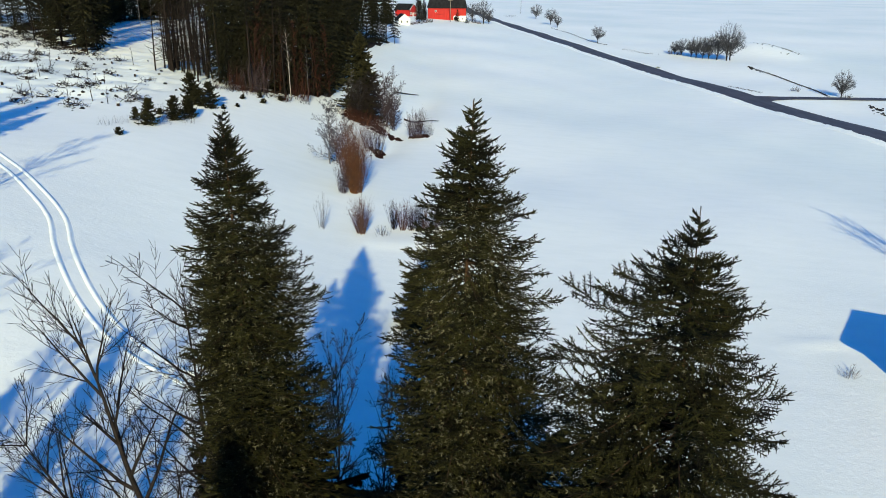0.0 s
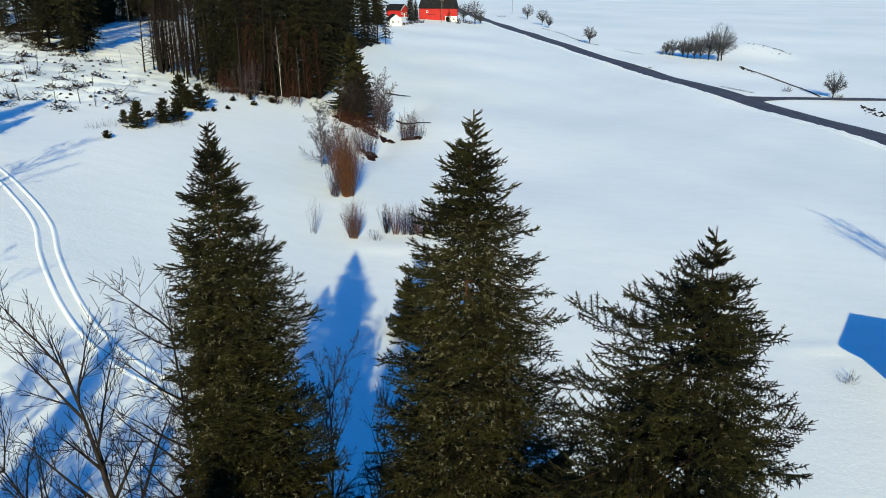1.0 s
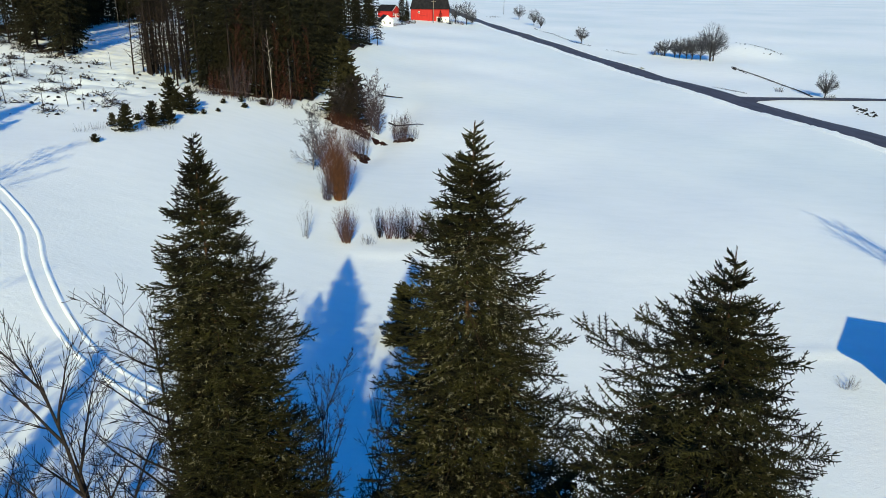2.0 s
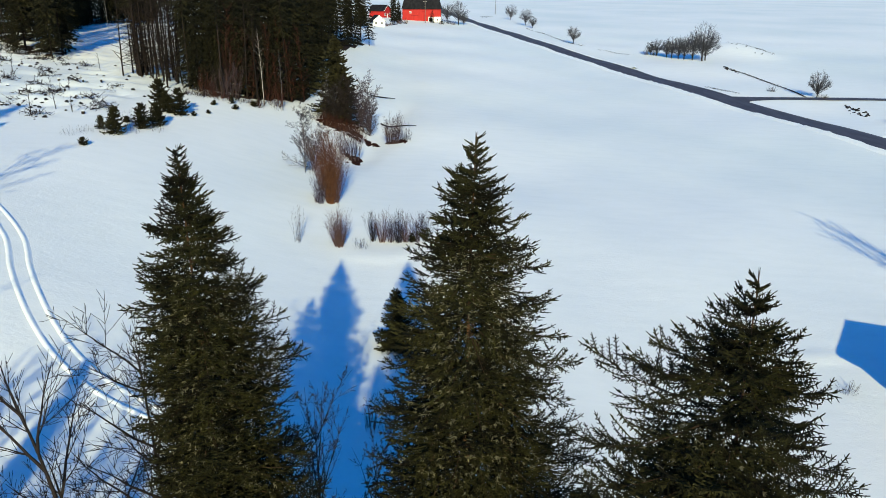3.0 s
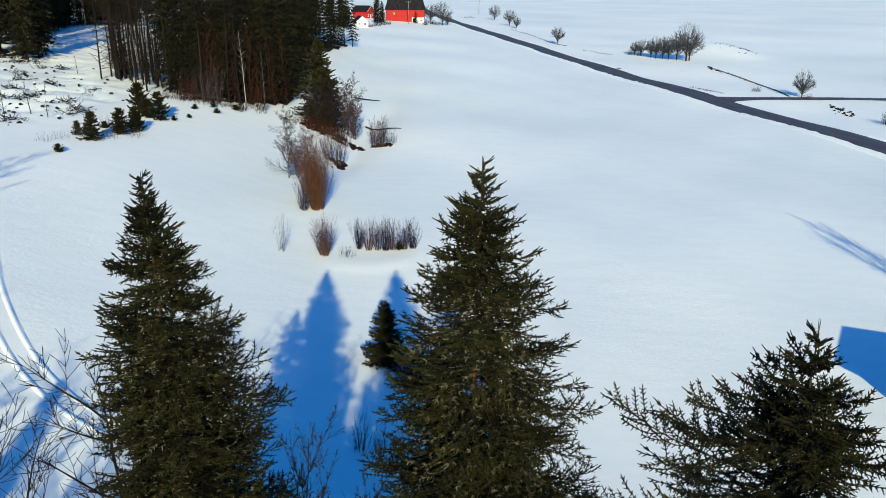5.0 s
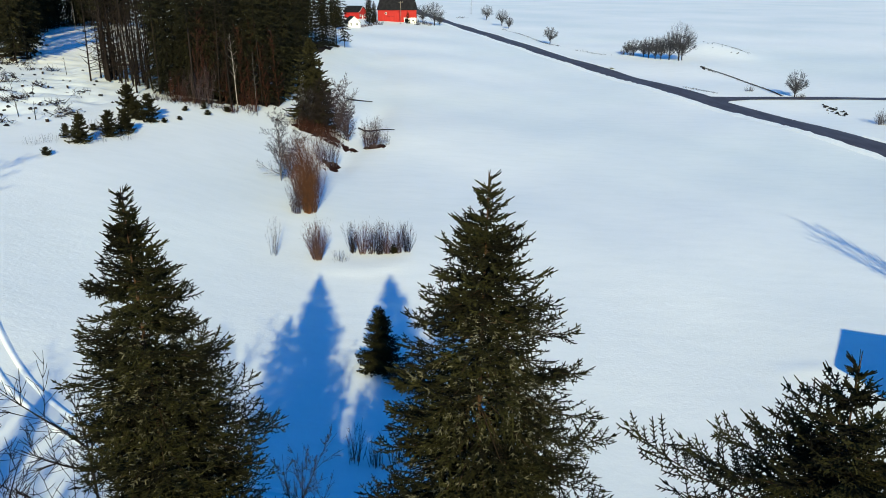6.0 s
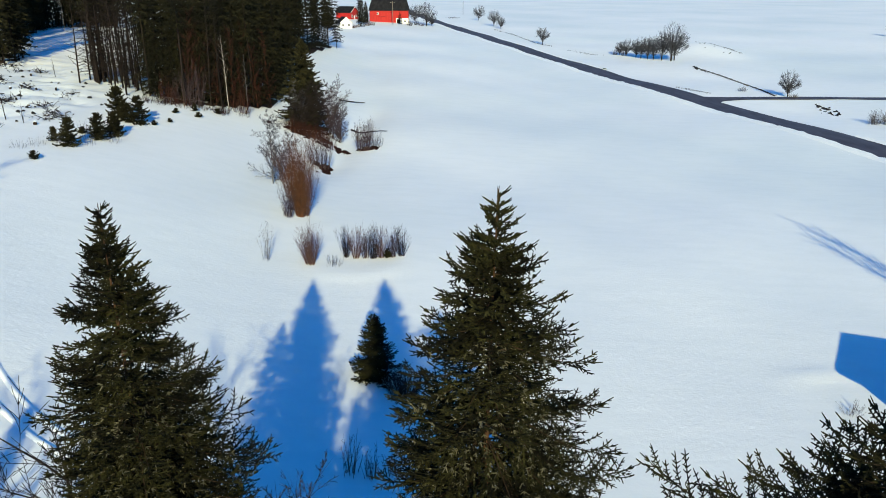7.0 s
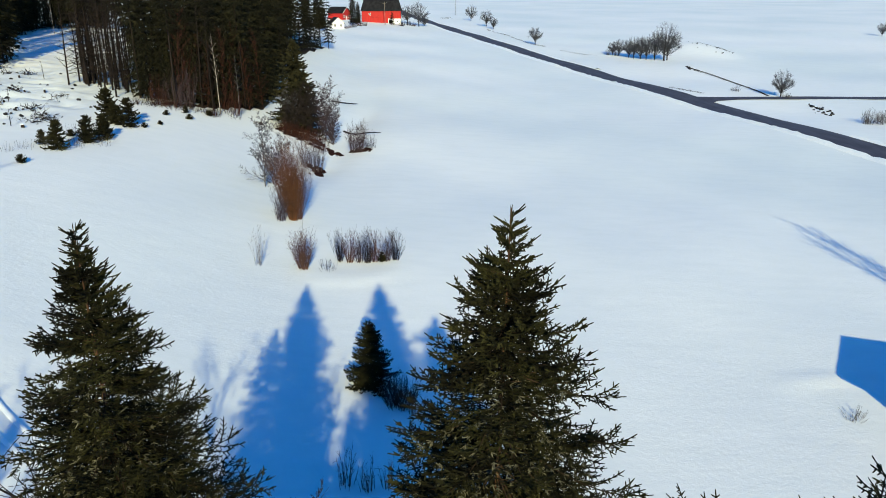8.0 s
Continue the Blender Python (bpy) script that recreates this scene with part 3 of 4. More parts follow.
shrub("thin_shrub", -10.2, 60.3, shrub_parts(71, 3.6, 0.9, 16, 0.13, 5, 0.011, 0.4), TWIG_GREY, "thin pale leafless shrub alone in snow", "shrub")
shrub("low_bush", -5.2, 61.0, shrub_parts(72, 1.1, 1.3, 34, 0.7, 4, 0.010, 0.5), TWIG_GREY, "low grey leafless bush beside the reddish shrub", "bush")
shrub("willow_thicket", -8.9, 72.0, shrub_parts(73, 8.3, 2.6, 190, 0.15, 9, 0.013, 0.14), TWIG_RED, "tall thicket of orange-brown willow shoots", "willow")
shrub("willow_thicket", -8.5, 72.6, shrub_parts(173, 6.4, 1.8, 80, 0.2, 9, 0.013, 0.15), TWIG_BROWN, "dark brown willow shoots beside the orange thicket", "willow")
shrub("willow_thicket", -9.9, 71.3, shrub_parts(74, 3.6, 1.2, 60, 0.14, 6, 0.012, 0.35), TWIG_PLUM, "low grey willow shoots beside the orange thicket", "willow")
shrub("willow_thicket", -9.7, 73.4, shrub_parts(174, 6.2, 1.4, 60, 0.14, 7, 0.013, 0.35), TWIG_PLUM, "thin grey willow shoots behind the orange thicket", "willow")
bare_tree("grey_birch", -12.7, 81.2, bare_parts(75, 7.2, 0.32, 3, (16, 8, 6), 0.07, (0.02, 0), 0.12, 0.013), "pale grey leafless birch by the brook", "birch", TWIG_GREY, TWIG_FAR)
bare_tree("grey_birch", -12.0, 82.6, bare_parts(76, 5.0, 0.38, 3, (12, 8, 6), 0.05, (0.05, 0), 0.1, 0.013, split=2), "bushy grey leafless birch by the brook", "birch", TWIG_PLUM, TWIG_FAR)
shrub("brown_bush", -9.4, 95.2, shrub_parts(77, 4.6, 2.2, 90, 0.2, 7, 0.016, 0.5), TWIG_PLUM, "brown leafless bush on the brook bank", "bush")
shrub("bank_shrub", -4.6, 107.0, shrub_parts(78, 4.6, 1.9, 110, 0.18, 7, 0.018, 0.5), TWIG_PLUM, "dark upright shrub on the brook bank", "shrub")
shrub("bank_shrub", -2.9, 108.5, shrub_parts(79, 2.6, 1.4, 40, 0.3, 5, 0.016, 0.5), TWIG_GREY, "grey shrub beside the brook bank", "shrub")


# ---- trees beside the way, whose shade falls on the field ----
def outer_spruce(seed, x, y, tall, wide):
    spruce("spruce_tree", x, y, spruce_parts(seed, tall, tall * 0.85, lambda d: wide * (1 - math.exp(-d / 4.0)) + 0.1, fine=False, gap=0.38, per=9),
           "tall dark spruce beside the snow field", group="trees beside the field")


def outer_birch(seed, x, y, tall, wide=0.32, first=0.4, forks=(8, 6, 5)):
    bare_tree("bare_birch", x, y, bare_parts(seed, tall, wide, 3, forks, 0.15, (0, 0), first, 0.018, opening=(20, 50)), "leafless birch beside the snow field", group="trees beside the field")


for row in [(201, -14.9, 6.0, 15.0, 0.95), (202, -17.4, 2.0, 14.4, 1.6), (203, -10.6, 9.8, 9.6, 1.0), (204, -43.5, 50, 17, 2.6), (205, -40.5, 44.0, 15, 2.4), (206, -12.6, 4.0, 11.0, 0.8), (207, -46.5, 45, 18, 2.4), (208, -22.0, -4.0, 12.0, 1.8), (221, 4.0, -4.0, 18.3, 2.2), (222, -3.0, -4.5, 18.6, 2.2), (223, 8.0, -4.0, 14.3, 1.8), (224, 0.2, -6.0, 19.6, 2.4)]:
    outer_spruce(*row)
for row in [(211, -23.0, 13.4, 15.0), (212, -31.8, 35.5, 15.0), (213, -28.5, 19, 13.0), (214, 43.7, 36.6, 18.2, 0.2, 0.28, (18, 9, 6)), (218, 43.0, 36.0, 17.2, 0.2, 0.28, (16, 9, 6)), (219, 44.4, 36.0, 16.6, 0.2, 0.25, (16, 9, 6)), (225, -8.6, 3.0, 12.6, 0.34, 0.3, (10, 6, 5)), (226, -11.8, 1.4, 13.0, 0.34, 0.3, (10, 6, 5)), (215, -14.5, 8.5, 15.0, 0.34, 0.3), (216, -12.6, 9.0, 13.6, 0.36, 0.3), (217, -16.4, 6.5, 14.2, 0.36, 0.3)]:
    outer_birch(*row)


# ---- the wood ----
def inside(x, y, poly):
    hit = False
    for (ax, ay), (bx, by) in zip(poly, poly[1:] + poly[:1]):
        if (ay > y) != (by > y) and x < (bx - ax) * (y - ay) / (by - ay) + ax:
            hit = not hit
    return hit


WOODS = [
    ([(-45, 120), (-39, 115), (-33.5, 109.5), (-29, 105), (-25.5, 106.5), (-22, 110.5), (-17.6, 117), (-17.2, 134), (-20, 152), (-23, 172), (-20, 205), (-16.5, 232), (-30, 238), (-36, 190), (-38, 150), (-52, 150), (-66, 197), (-74, 197)], 2.5, 112),
    ([(-95, 158), (-87, 154), (-74, 141), (-63, 132.5), (-61.5, 139), (-67, 150), (-76, 173), (-90, 178), (-110, 165)], 2.8, 40),
    ([(-81, 182), (-82, 196), (-80, 206), (-72, 212), (-74, 228), (-108, 226), (-104, 200), (-90, 180)], 2.6, 80),
]
kinds = []
for k, (tall, crown, wide) in enumerate([(19, 0.8, 2.2), (21.5, 0.72, 2.0), (17, 0.88, 2.3), (23, 0.7, 2.3), (15, 0.93, 2.3), (20, 0.5, 1.7)]):
    kinds.append(spruce_parts(300 + k, tall, tall * crown, lambda d, w=wide: w * (1 - math.exp(-d / 3.4)) + 0.15, fine=False, gap=0.9, per=6))
models = []
rnd = random.Random(7)
placed = []
for poly, apart, most in WOODS:
    x0, x1 = min(p[0] for p in poly), max(p[0] for p in poly)
    y0, y1 = min(p[1] for p in poly), max(p[1] for p in poly)
    made = 0
    for _ in range(9000):
        if made >= most:
            break
        x, y = rnd.uniform(x0, x1), y0 + (y1 - y0) * rnd.random() ** 1.15
        if not inside(x, y, poly) or any((x - a) ** 2 + (y - b) ** 2 < apart ** 2 for a, b in placed):
            continue
        rim = poly is WOODS[0][0] and (x + 45) * 0.937 + (y - 119.5) * 0.35 < 8.0
        if rim and rnd.random() < 0.55:
            continue
        placed.append((x, y))
        made += 1
        k = 5 if rim else rnd.choice((0, 2, 4)) if poly is WOODS[2][0] else rnd.randrange(len(kinds))
        while len(models) <= k:
            models.append(None)
        if models[k] is None:
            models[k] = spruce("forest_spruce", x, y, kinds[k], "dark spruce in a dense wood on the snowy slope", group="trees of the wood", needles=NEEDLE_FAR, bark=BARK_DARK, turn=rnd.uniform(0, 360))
        else:
            s = rnd.uniform(0.85, 1.12)
            copy_thing(models[k], pose(x, y, ground(x, y), rnd.gauss(0, 1), rnd.gauss(0, 1), rnd.uniform(0, 360)) @ Matrix.Diagonal((s, s, s, 1)))

# a patchy dark brown sheet laid just above the snow beneath the dense crowns
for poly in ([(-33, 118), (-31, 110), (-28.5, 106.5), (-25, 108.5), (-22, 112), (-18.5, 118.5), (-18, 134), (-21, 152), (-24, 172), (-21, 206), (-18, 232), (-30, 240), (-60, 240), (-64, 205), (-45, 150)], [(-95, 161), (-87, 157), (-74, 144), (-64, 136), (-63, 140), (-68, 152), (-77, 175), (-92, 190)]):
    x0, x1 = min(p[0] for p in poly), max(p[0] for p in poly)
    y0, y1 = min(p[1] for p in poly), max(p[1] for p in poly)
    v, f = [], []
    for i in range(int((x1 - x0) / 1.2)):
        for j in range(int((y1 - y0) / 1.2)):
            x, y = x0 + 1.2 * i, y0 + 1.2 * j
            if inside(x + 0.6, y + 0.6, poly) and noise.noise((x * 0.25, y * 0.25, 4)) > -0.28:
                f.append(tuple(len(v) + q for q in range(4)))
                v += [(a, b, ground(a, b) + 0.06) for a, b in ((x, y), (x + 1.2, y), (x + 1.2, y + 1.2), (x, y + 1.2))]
    tagged(new("forest_floor", mesh_of("forest_floor", v, f, DARK_FLOOR)), "patchy dark brown ground beneath the dense wood", "forest floor", kind="structure")

# low-crowned spruces along the foot of the wood
for poly, n in (([(-31, 109), (-28.5, 106.5), (-25, 108), (-21.5, 112), (-17.5, 119), (-17.5, 134), (-20, 152), (-23, 174), (-20.5, 206), (-18, 230)], 44), ([(-95, 159), (-87, 155), (-74, 142), (-64, 134), (-63, 139), (-77, 176), (-80, 186)], 20), ([(-81, 190), (-80.5, 200), (-78, 208), (-72, 213), (-76, 222), (-88, 222)], 26)):
    for k in range(n):
        u = (k + rnd.random()) / n * (len(poly) - 1)
        i = min(int(u), len(poly) - 2)
        x = poly[i][0] + (poly[i + 1][0] - poly[i][0]) * (u - i) - rnd.uniform(0, 2.5)
        y = poly[i][1] + (poly[i + 1][1] - poly[i][1]) * (u - i) + rnd.uniform(0.5, 3.5)
        s = rnd.uniform(0.4, 0.95)
        copy_thing(models[4], pose(x, y, ground(x, y), 0, 0, rnd.uniform(0, 360)) @ Matrix.Diagonal((s, s, s, 1)))

# the depth of the wood behind its edge, as one mass of plain crowns
DEEP = [(-38, 140), (-33, 122), (-29, 111), (-24, 113), (-20, 121), (-19, 134), (-22, 152), (-25, 174), (-22, 206), (-19, 232), (-30, 290), (-110, 290), (-90, 216), (-72, 208), (-62, 195)]
DEEP_WEST = [(-98, 163), (-86, 158), (-74, 146), (-66, 138), (-65, 143), (-80, 180), (-78, 205), (-110, 250), (-140, 200)]
back_v = []
for _ in range(4000):
    if len(back_v) > 260:
        break
    x, y = rnd.uniform(-140, -18), rnd.uniform(112, 290)
    if not inside(x, y, DEEP) and not inside(x, y, DEEP_WEST) or any((x - a) ** 2 + (y - b) ** 2 < 7 for a, b in placed):
        continue
    placed.append((x, y))
    v, f = kinds[rnd.randrange(len(kinds))][2]
    a, s = rnd.uniform(0, 6.28), rnd.uniform(0.85, 1.1)
    keep = v.reshape(-1, 11, 3)[::5].reshape(-1, 3)
    turn = np.array([[math.cos(a), -math.sin(a), 0], [math.sin(a), math.cos(a), 0], [0, 0, 1]]) * s
    back_v.append((keep @ turn.T + [x, y, ground(x, y)], f[: len(keep) // 11 * 8]))
tagged(new("wood_depth", mesh_of("wood_depth", *joined(back_v), NEEDLE_FAR)), "dense dark spruce wood behind its edge", "wood", kind="stuff")

# slim trunks with dead twigs on the edge of the wood
slim = [bare_parts(320 + k, h, 0.15, 2, (22, 3), 0.13, (0, 0), 0.12, 0.016, 0.06, opening=(55, 95)) for k, h in enumerate((15, 13, 17))]
slim_models = [None] * 3
for k in range(40):
    u = rnd.random()
    x, y = -45.5 + 10.5 * u + rnd.gauss(0, 1.2), 122.5 - 10.5 * u + abs(rnd.gauss(0, 3.0))
    if k >= 35:
        x, y = rnd.uniform(-36, -19), 0
        y = 105.0 + 2.2 * abs((x + 29) / 8) + rnd.uniform(0, 4)
    if k >= 38:
        x, y = rnd.uniform(-84, -68), 0
        y = 137 + 0.35 * (-62 - x) * 1.6 + rnd.uniform(0, 4)
    i = k % 3
    if slim_models[i] is None:
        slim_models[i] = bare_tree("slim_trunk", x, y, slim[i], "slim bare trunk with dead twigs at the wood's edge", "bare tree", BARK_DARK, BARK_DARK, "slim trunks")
    else:
        copy_thing(slim_models[i], pose(x, y, ground(x, y), rnd.gauss(0, 1.5), rnd.gauss(0, 2.5), rnd.uniform(0, 360)))

# pale birches and grey brush in front of the dark wood
for k, (x, y, h) in enumerate([(-22.4, 108.6, 10.5), (-20.4, 111.2, 8.0), (-76, 192, 14)]):
    bare_tree("white_birch", x, y, bare_parts(340 + k, h, 0.12, 2, (8, 4), 0.075 - 0.02 * k, (-0.02, 0), 0.4, 0.012, 0.05), "slender pale-barked birch before the dark wood", "birch", BIRCH if k != 1 else TWIG_GREY, TWIG_BROWN, "white birches")
for k, (x, y, h) in enumerate([(-26.5, 107.6, 6.5), (-27.6, 106.8, 5.0), (-29.5, 105.8, 4.0), (-21.0, 110, 4.0)]):
    shrub("grey_brush", x, y, shrub_parts(350 + k, h, 2.4, 50, 0.25, 4, 0.022, 0.5), TWIG_PLUM if k < 2 else TWIG_RUST, "tall leafless brush at the wood's edge", "shrub", "brush at the wood", kind="stuff")
# rust-brown leafless birches crowding the foot of the wood
for k in range(12):
    x = -27.5 + 9.5 * (k + rnd.random()) / 12
    y = 106.8 + max(0.0, x + 27) * 1.15 + rnd.uniform(-0.6, 1.6)
    bare_tree("rust_birch", x, y, bare_parts(700 + k, rnd.uniform(7, 12.5), 0.2, 3, (17, 6, 4), 0.04, (rnd.gauss(0, 0.04), 0), 0.08, 0.016, 0.09, opening=(18, 45)), "rust-brown leafless birch at the foot of the wood", "birch", TWIG_RUST, TWIG_RUST, "birches at the wood")
for k in range(16):
    x = rnd.uniform(-33, -19.5)
    y = 104.5 + 2.2 * abs((x + 29) / 8) + rnd.uniform(-0.6, 1.4)
    shrub("edge_brush", x, y, shrub_parts(360 + k, rnd.uniform(0.8, 1.9), 1.8, 26, 0.8, 4, 0.02, 0.5), TWIG_RUST if k % 2 else TWIG_DARK, "low dark brush poking out of snow", "shrub", "brush at the wood", kind="stuff")

# the lone spruce with birches at its foot, above the brook
spruce("forest_spruce", -12.9, 113.0, spruce_parts(380, 11.9, 11.4, lambda d: 3.7 * (1 - math.exp(-d / 3.6)) + 0.15, gap=0.34, per=8, inner_limbs=3, shoot=0.34, width=0.08, twig_step=0.26, uneven=0.22, fan=0.4, comb=0.4), "dark spruce above the brook, birches at its foot", group="trees of the wood", needles=NEEDLE_FAR, bark=BARK_DARK)
for k, (x, y, h, m) in enumerate([(-9.0, 111.6, 7.6, TWIG_PLUM), (-10.6, 110.0, 7.2, TWIG_DARK), (-8.4, 113.0, 7.0, TWIG_GREY), (-12.8, 109.6, 5.8, TWIG_DARK), (-11.7, 110.8, 7.0, TWIG_DARK), (-9.8, 112.6, 8.0, TWIG_PLUM), (-8.0, 111.0, 5.2, TWIG_PLUM), (-14.0, 110.2, 4.6, TWIG_DARK), (-13.4, 111.2, 6.0, TWIG_GREY)]):
    bare_tree("grey_birch", x, y, bare_parts(385 + k, h, 0.34, 3, (10, 7, 5), 0.07, (0.03 * (k % 3 - 1), 0), 0.08, 0.016, split=2, opening=(24, 55)), "bushy grey leafless birch below a dark spruce", "birch", m, m, "birches at the brook")


# bare earth and clods on the brook bank
def clods(seed, spots, mat, name, label, category, size=(0.3, 0.8), flat=0.55):
    rng = random.Random(seed)
    for x, y in spots:
        bm = bmesh.new()
        bmesh.ops.create_icosphere(bm, subdivisions=2, radius=1)
        s, off = rng.uniform(*size), rng.uniform(0, 50)
        for v in bm.verts:
            v.co *= 1 + 0.45 * noise.noise(v.co * 1.4 + Vector((off, 0, 0))) + 0.18 * noise.noise(v.co * 4 + Vector((0, off, 0)))
            v.co = Vector((v.co.x * s * rng.uniform(1.2, 1.25), v.co.y * s, v.co.z * s * flat))
        me = bpy.data.meshes.new(name)
        bm.to_mesh(me)
        bm.free()
        me.materials.append(mat)
        ob = new(name, me)
        ob.matrix_basis = pose(x, y, ground(x, y) + s * 0.06, 0, 0, rng.uniform(0, 360))
        tagged(ob, label, category, label)


crnd = random.Random(77)
BANK = "dark clod of bare earth on the brook bank"
clods(5, [(crnd.uniform(-8.4, -6.2), crnd.uniform(105.0, 107.2)) for _ in range(16)] + [(crnd.uniform(-5.6, -2.8), crnd.uniform(106.6, 107.9)) for _ in range(22)], SOIL, "earth_clod", BANK, "earth", (0.14, 0.42), 0.7)
clods(6, [(crnd.gauss(-13.2, 1.0), crnd.uniform(107.2, 109.4)) for _ in range(34)] + [(crnd.gauss(-10.2, 1.5), crnd.uniform(105.6, 108.6)) for _ in range(26)], SOIL, "earth_clod", "red-brown bare earth beneath the birches", "earth", (0.14, 0.38), 0.9)
clods(8, [(crnd.gauss(-8.8, 0.5), crnd.uniform(92.5, 97)) for _ in range(14)], SOIL, "earth_clod", BANK, "earth", (0.15, 0.45), 0.7)
for k, (x, y) in enumerate([(-13.6, 108.2), (-12.2, 108.0), (-10.4, 105.6), (-9.2, 104.8), (-11.2, 107.6), (-14.6, 108.8), (-13.0, 109.0), (-11.6, 108.6), (-10.6, 108.0), (-12.6, 107.4), (-13.9, 109.4), (-9.9, 107.0)]):
    shrub("red_brush", x, y, shrub_parts(395 + k, 1.9, 1.7, 60, 0.5, 5, 0.016, 0.6), TWIG_RUST, "low red-brown leafless brush beneath the birches", "shrub", "brush at the brook", kind="stuff")
for name, a, b, r in (("fallen_trunk", (-7.1, 120.4), (-1.6, 117.5), 0.13), ("fallen_trunk", (-10.4, 143.6), (-6.0, 146), 0.14)):
    pts = [np.array([a[0] + (b[0] - a[0]) * i / 6, a[1] + (b[1] - a[1]) * i / 6, 0]) for i in range(7)]
    for p in pts:
        p[2] = ground(p[0], p[1]) + 0.22
    v, f = tubes(pts[:-1], pts[1:], [r * (1 - 0.1 * i) for i in range(6)], [r * (0.9 - 0.1 * i) for i in range(6)], 8)
    tagged(new(name, mesh_of(name, v, f, BARK_DARK, True)), "fallen dark tree trunk lying on snow", "log")

# young spruces below the wood
young = [spruce_parts(400 + k, h, h * 0.97, lambda d, w=w: w * d ** 0.75 + 0.1, gap=0.2, per=6, inner_limbs=2, shoot=0.2, width=0.045, twig_step=0.19, uneven=0.26, cone=0.9, peak=0.0, comb=0.2) for k, (h, w) in enumerate(((2.7, 0.5), (2.0, 0.52), (1.2, 0.6)))]
young_models = [None] * 3
for x, y, h in [(-30.8, 78.1, 2.8), (-32.8, 79.5, 1.4), (-29.7, 82.4, 2.6), (-29.0, 84.6, 2.4), (-29.1, 86.0, 2.3), (-28.9, 92.4, 3.0), (-31.4, 93.4, 3.5), (-30.4, 92.5, 2.4), (-31.5, 72.0, 0.75), (-27.4, 92.7, 0.9), (-26.4, 95.3, 0.8), (-27.1, 100.6, 1.0), (-24.5, 101, 1.1), (-31.9, 84, 1.2), (-23.2, 105.5, 1.2), (-25.6, 103.8, 1.4), (-30.2, 83.3, 1.7)]:
    i = 0 if h > 2.3 else 1 if h > 1.3 else 2
    s = h / (2.7, 2.0, 1.2)[i]
    m = pose(x, y, ground(x, y), 0, 0, rnd.uniform(0, 360)) @ Matrix.Diagonal((s, s, s, 1))
    if young_models[i] is None:
        young_models[i] = spruce("young_spruce", x, y, young[i], "small dark spruce on the snow below the wood", "young spruce", "young spruces", NEEDLE_FAR, BARK_DARK)
        young_models[i].matrix_basis = m
    else:
        copy_thing(young_models[i], m)

for k, (x, y, h) in enumerate([(-33.4, 77.2, 1.2), (-31.9, 78.6, 1.7), (-29.9, 79.6, 1.0), (-30.4, 81.0, 1.6), (-34.6, 76, 1.0), (-28.2, 81.8, 1.3), (-32.5, 86, 1.3), (-30.2, 88, 1.5)]):
    shrub("thin_weeds", x, y, shrub_parts(415 + k, h, 1.3, 16, 0.3, 3, 0.012, 0.6), TWIG_GREY, "thin leafless stems among young spruces", "shrub", "stems among young spruces")

# ---- the felled slope: dead stems, stumps, slash ----
for k, (x, y, h, lean) in enumerate([(-47.9, 87.6, 3.9, -0.10), (-42.5, 85.0, 3.7, 0.02), (-54.6, 102.4, 3.9, -0.06), (-41.3, 88.3, 4.1, -0.1), (-51.3, 125.3, 3.3, -0.02), (-39.1, 87.3, 2.3, 0.0), (-58, 112, 3.0, 0.05), (-45, 100, 2.2, 0.1)]):
    bare_tree("dead_stem", x, y, bare_parts(430 + k, h, 0.18, 1, (7,), 0.055, (lean, 0), 0.35, 0.016, 0.06), "thin dead stem still standing on felled ground", "dead tree", TWIG_DARK, TWIG_DARK, "dead stems")


def stump(x, y, r, h):
    ob = thing("tree_stump", x, y, "cut tree stump with a cap of snow", "stump", "stumps")
    bm = bmesh.new()
    bmesh.ops.create_cone(bm, cap_ends=True, segments=9, radius1=r * 1.25, radius2=r, depth=h + 0.2)
    for v in bm.verts:
        v.co += Vector((0, 0, h / 2 - 0.1 + 0.06 * noise.noise(v.co * 3 + Vector((x, y, 0)))))
    part("body", bm, BARK_DARK, ob)
    bm = bmesh.new()
    bmesh.ops.create_icosphere(bm, subdivisions=2, radius=r * 1.05)
    for v in bm.verts:
        v.co = Vector((v.co.x, v.co.y, h + 0.01 + max(0, v.co.z) * 0.6))
    part("snow_cap", bm, TRODDEN, ob, "rounded cap of snow")


def slash_heap(seed, x, y, size, n, mat):
    """A tangle of cut branches half under the snow."""
    rng = np.random.default_rng(seed)
    a, b, r0, r1 = [], [], [], []
    for _ in range(n):
        c = rng.normal(size=2) * size * 0.42
        d = unit(np.array([*rng.normal(size=2), rng.normal() * 0.55]))
        h = ground(x + c[0], y + c[1]) - ground(x, y) + rng.uniform(0, 0.35)
        p = np.array([c[0], c[1], h])
        q = p + d * rng.uniform(0.3, 1.0)
        r = rng.uniform(0.02, 0.06)
        a.append(p), b.append(q), r0.append(r), r1.append(r * 0.5)
        for _ in range(3):
            m = p + (q - p) * rng.random()
            a.append(m), b.append(m + unit(d + rng.normal(size=3) * 0.6) * rng.uniform(0.2, 0.6)), r0.append(r * 0.5), r1.append(r * 0.2)
    ob = new("slash_heap", mesh_of("slash_heap", *tubes(a, b, r0, r1, 3), mat))
    ob.matrix_basis = pose(x, y, ground(x, y))
    tagged(ob, "heap of cut branches half buried in snow", "brushwood", "slash heaps", "stuff")


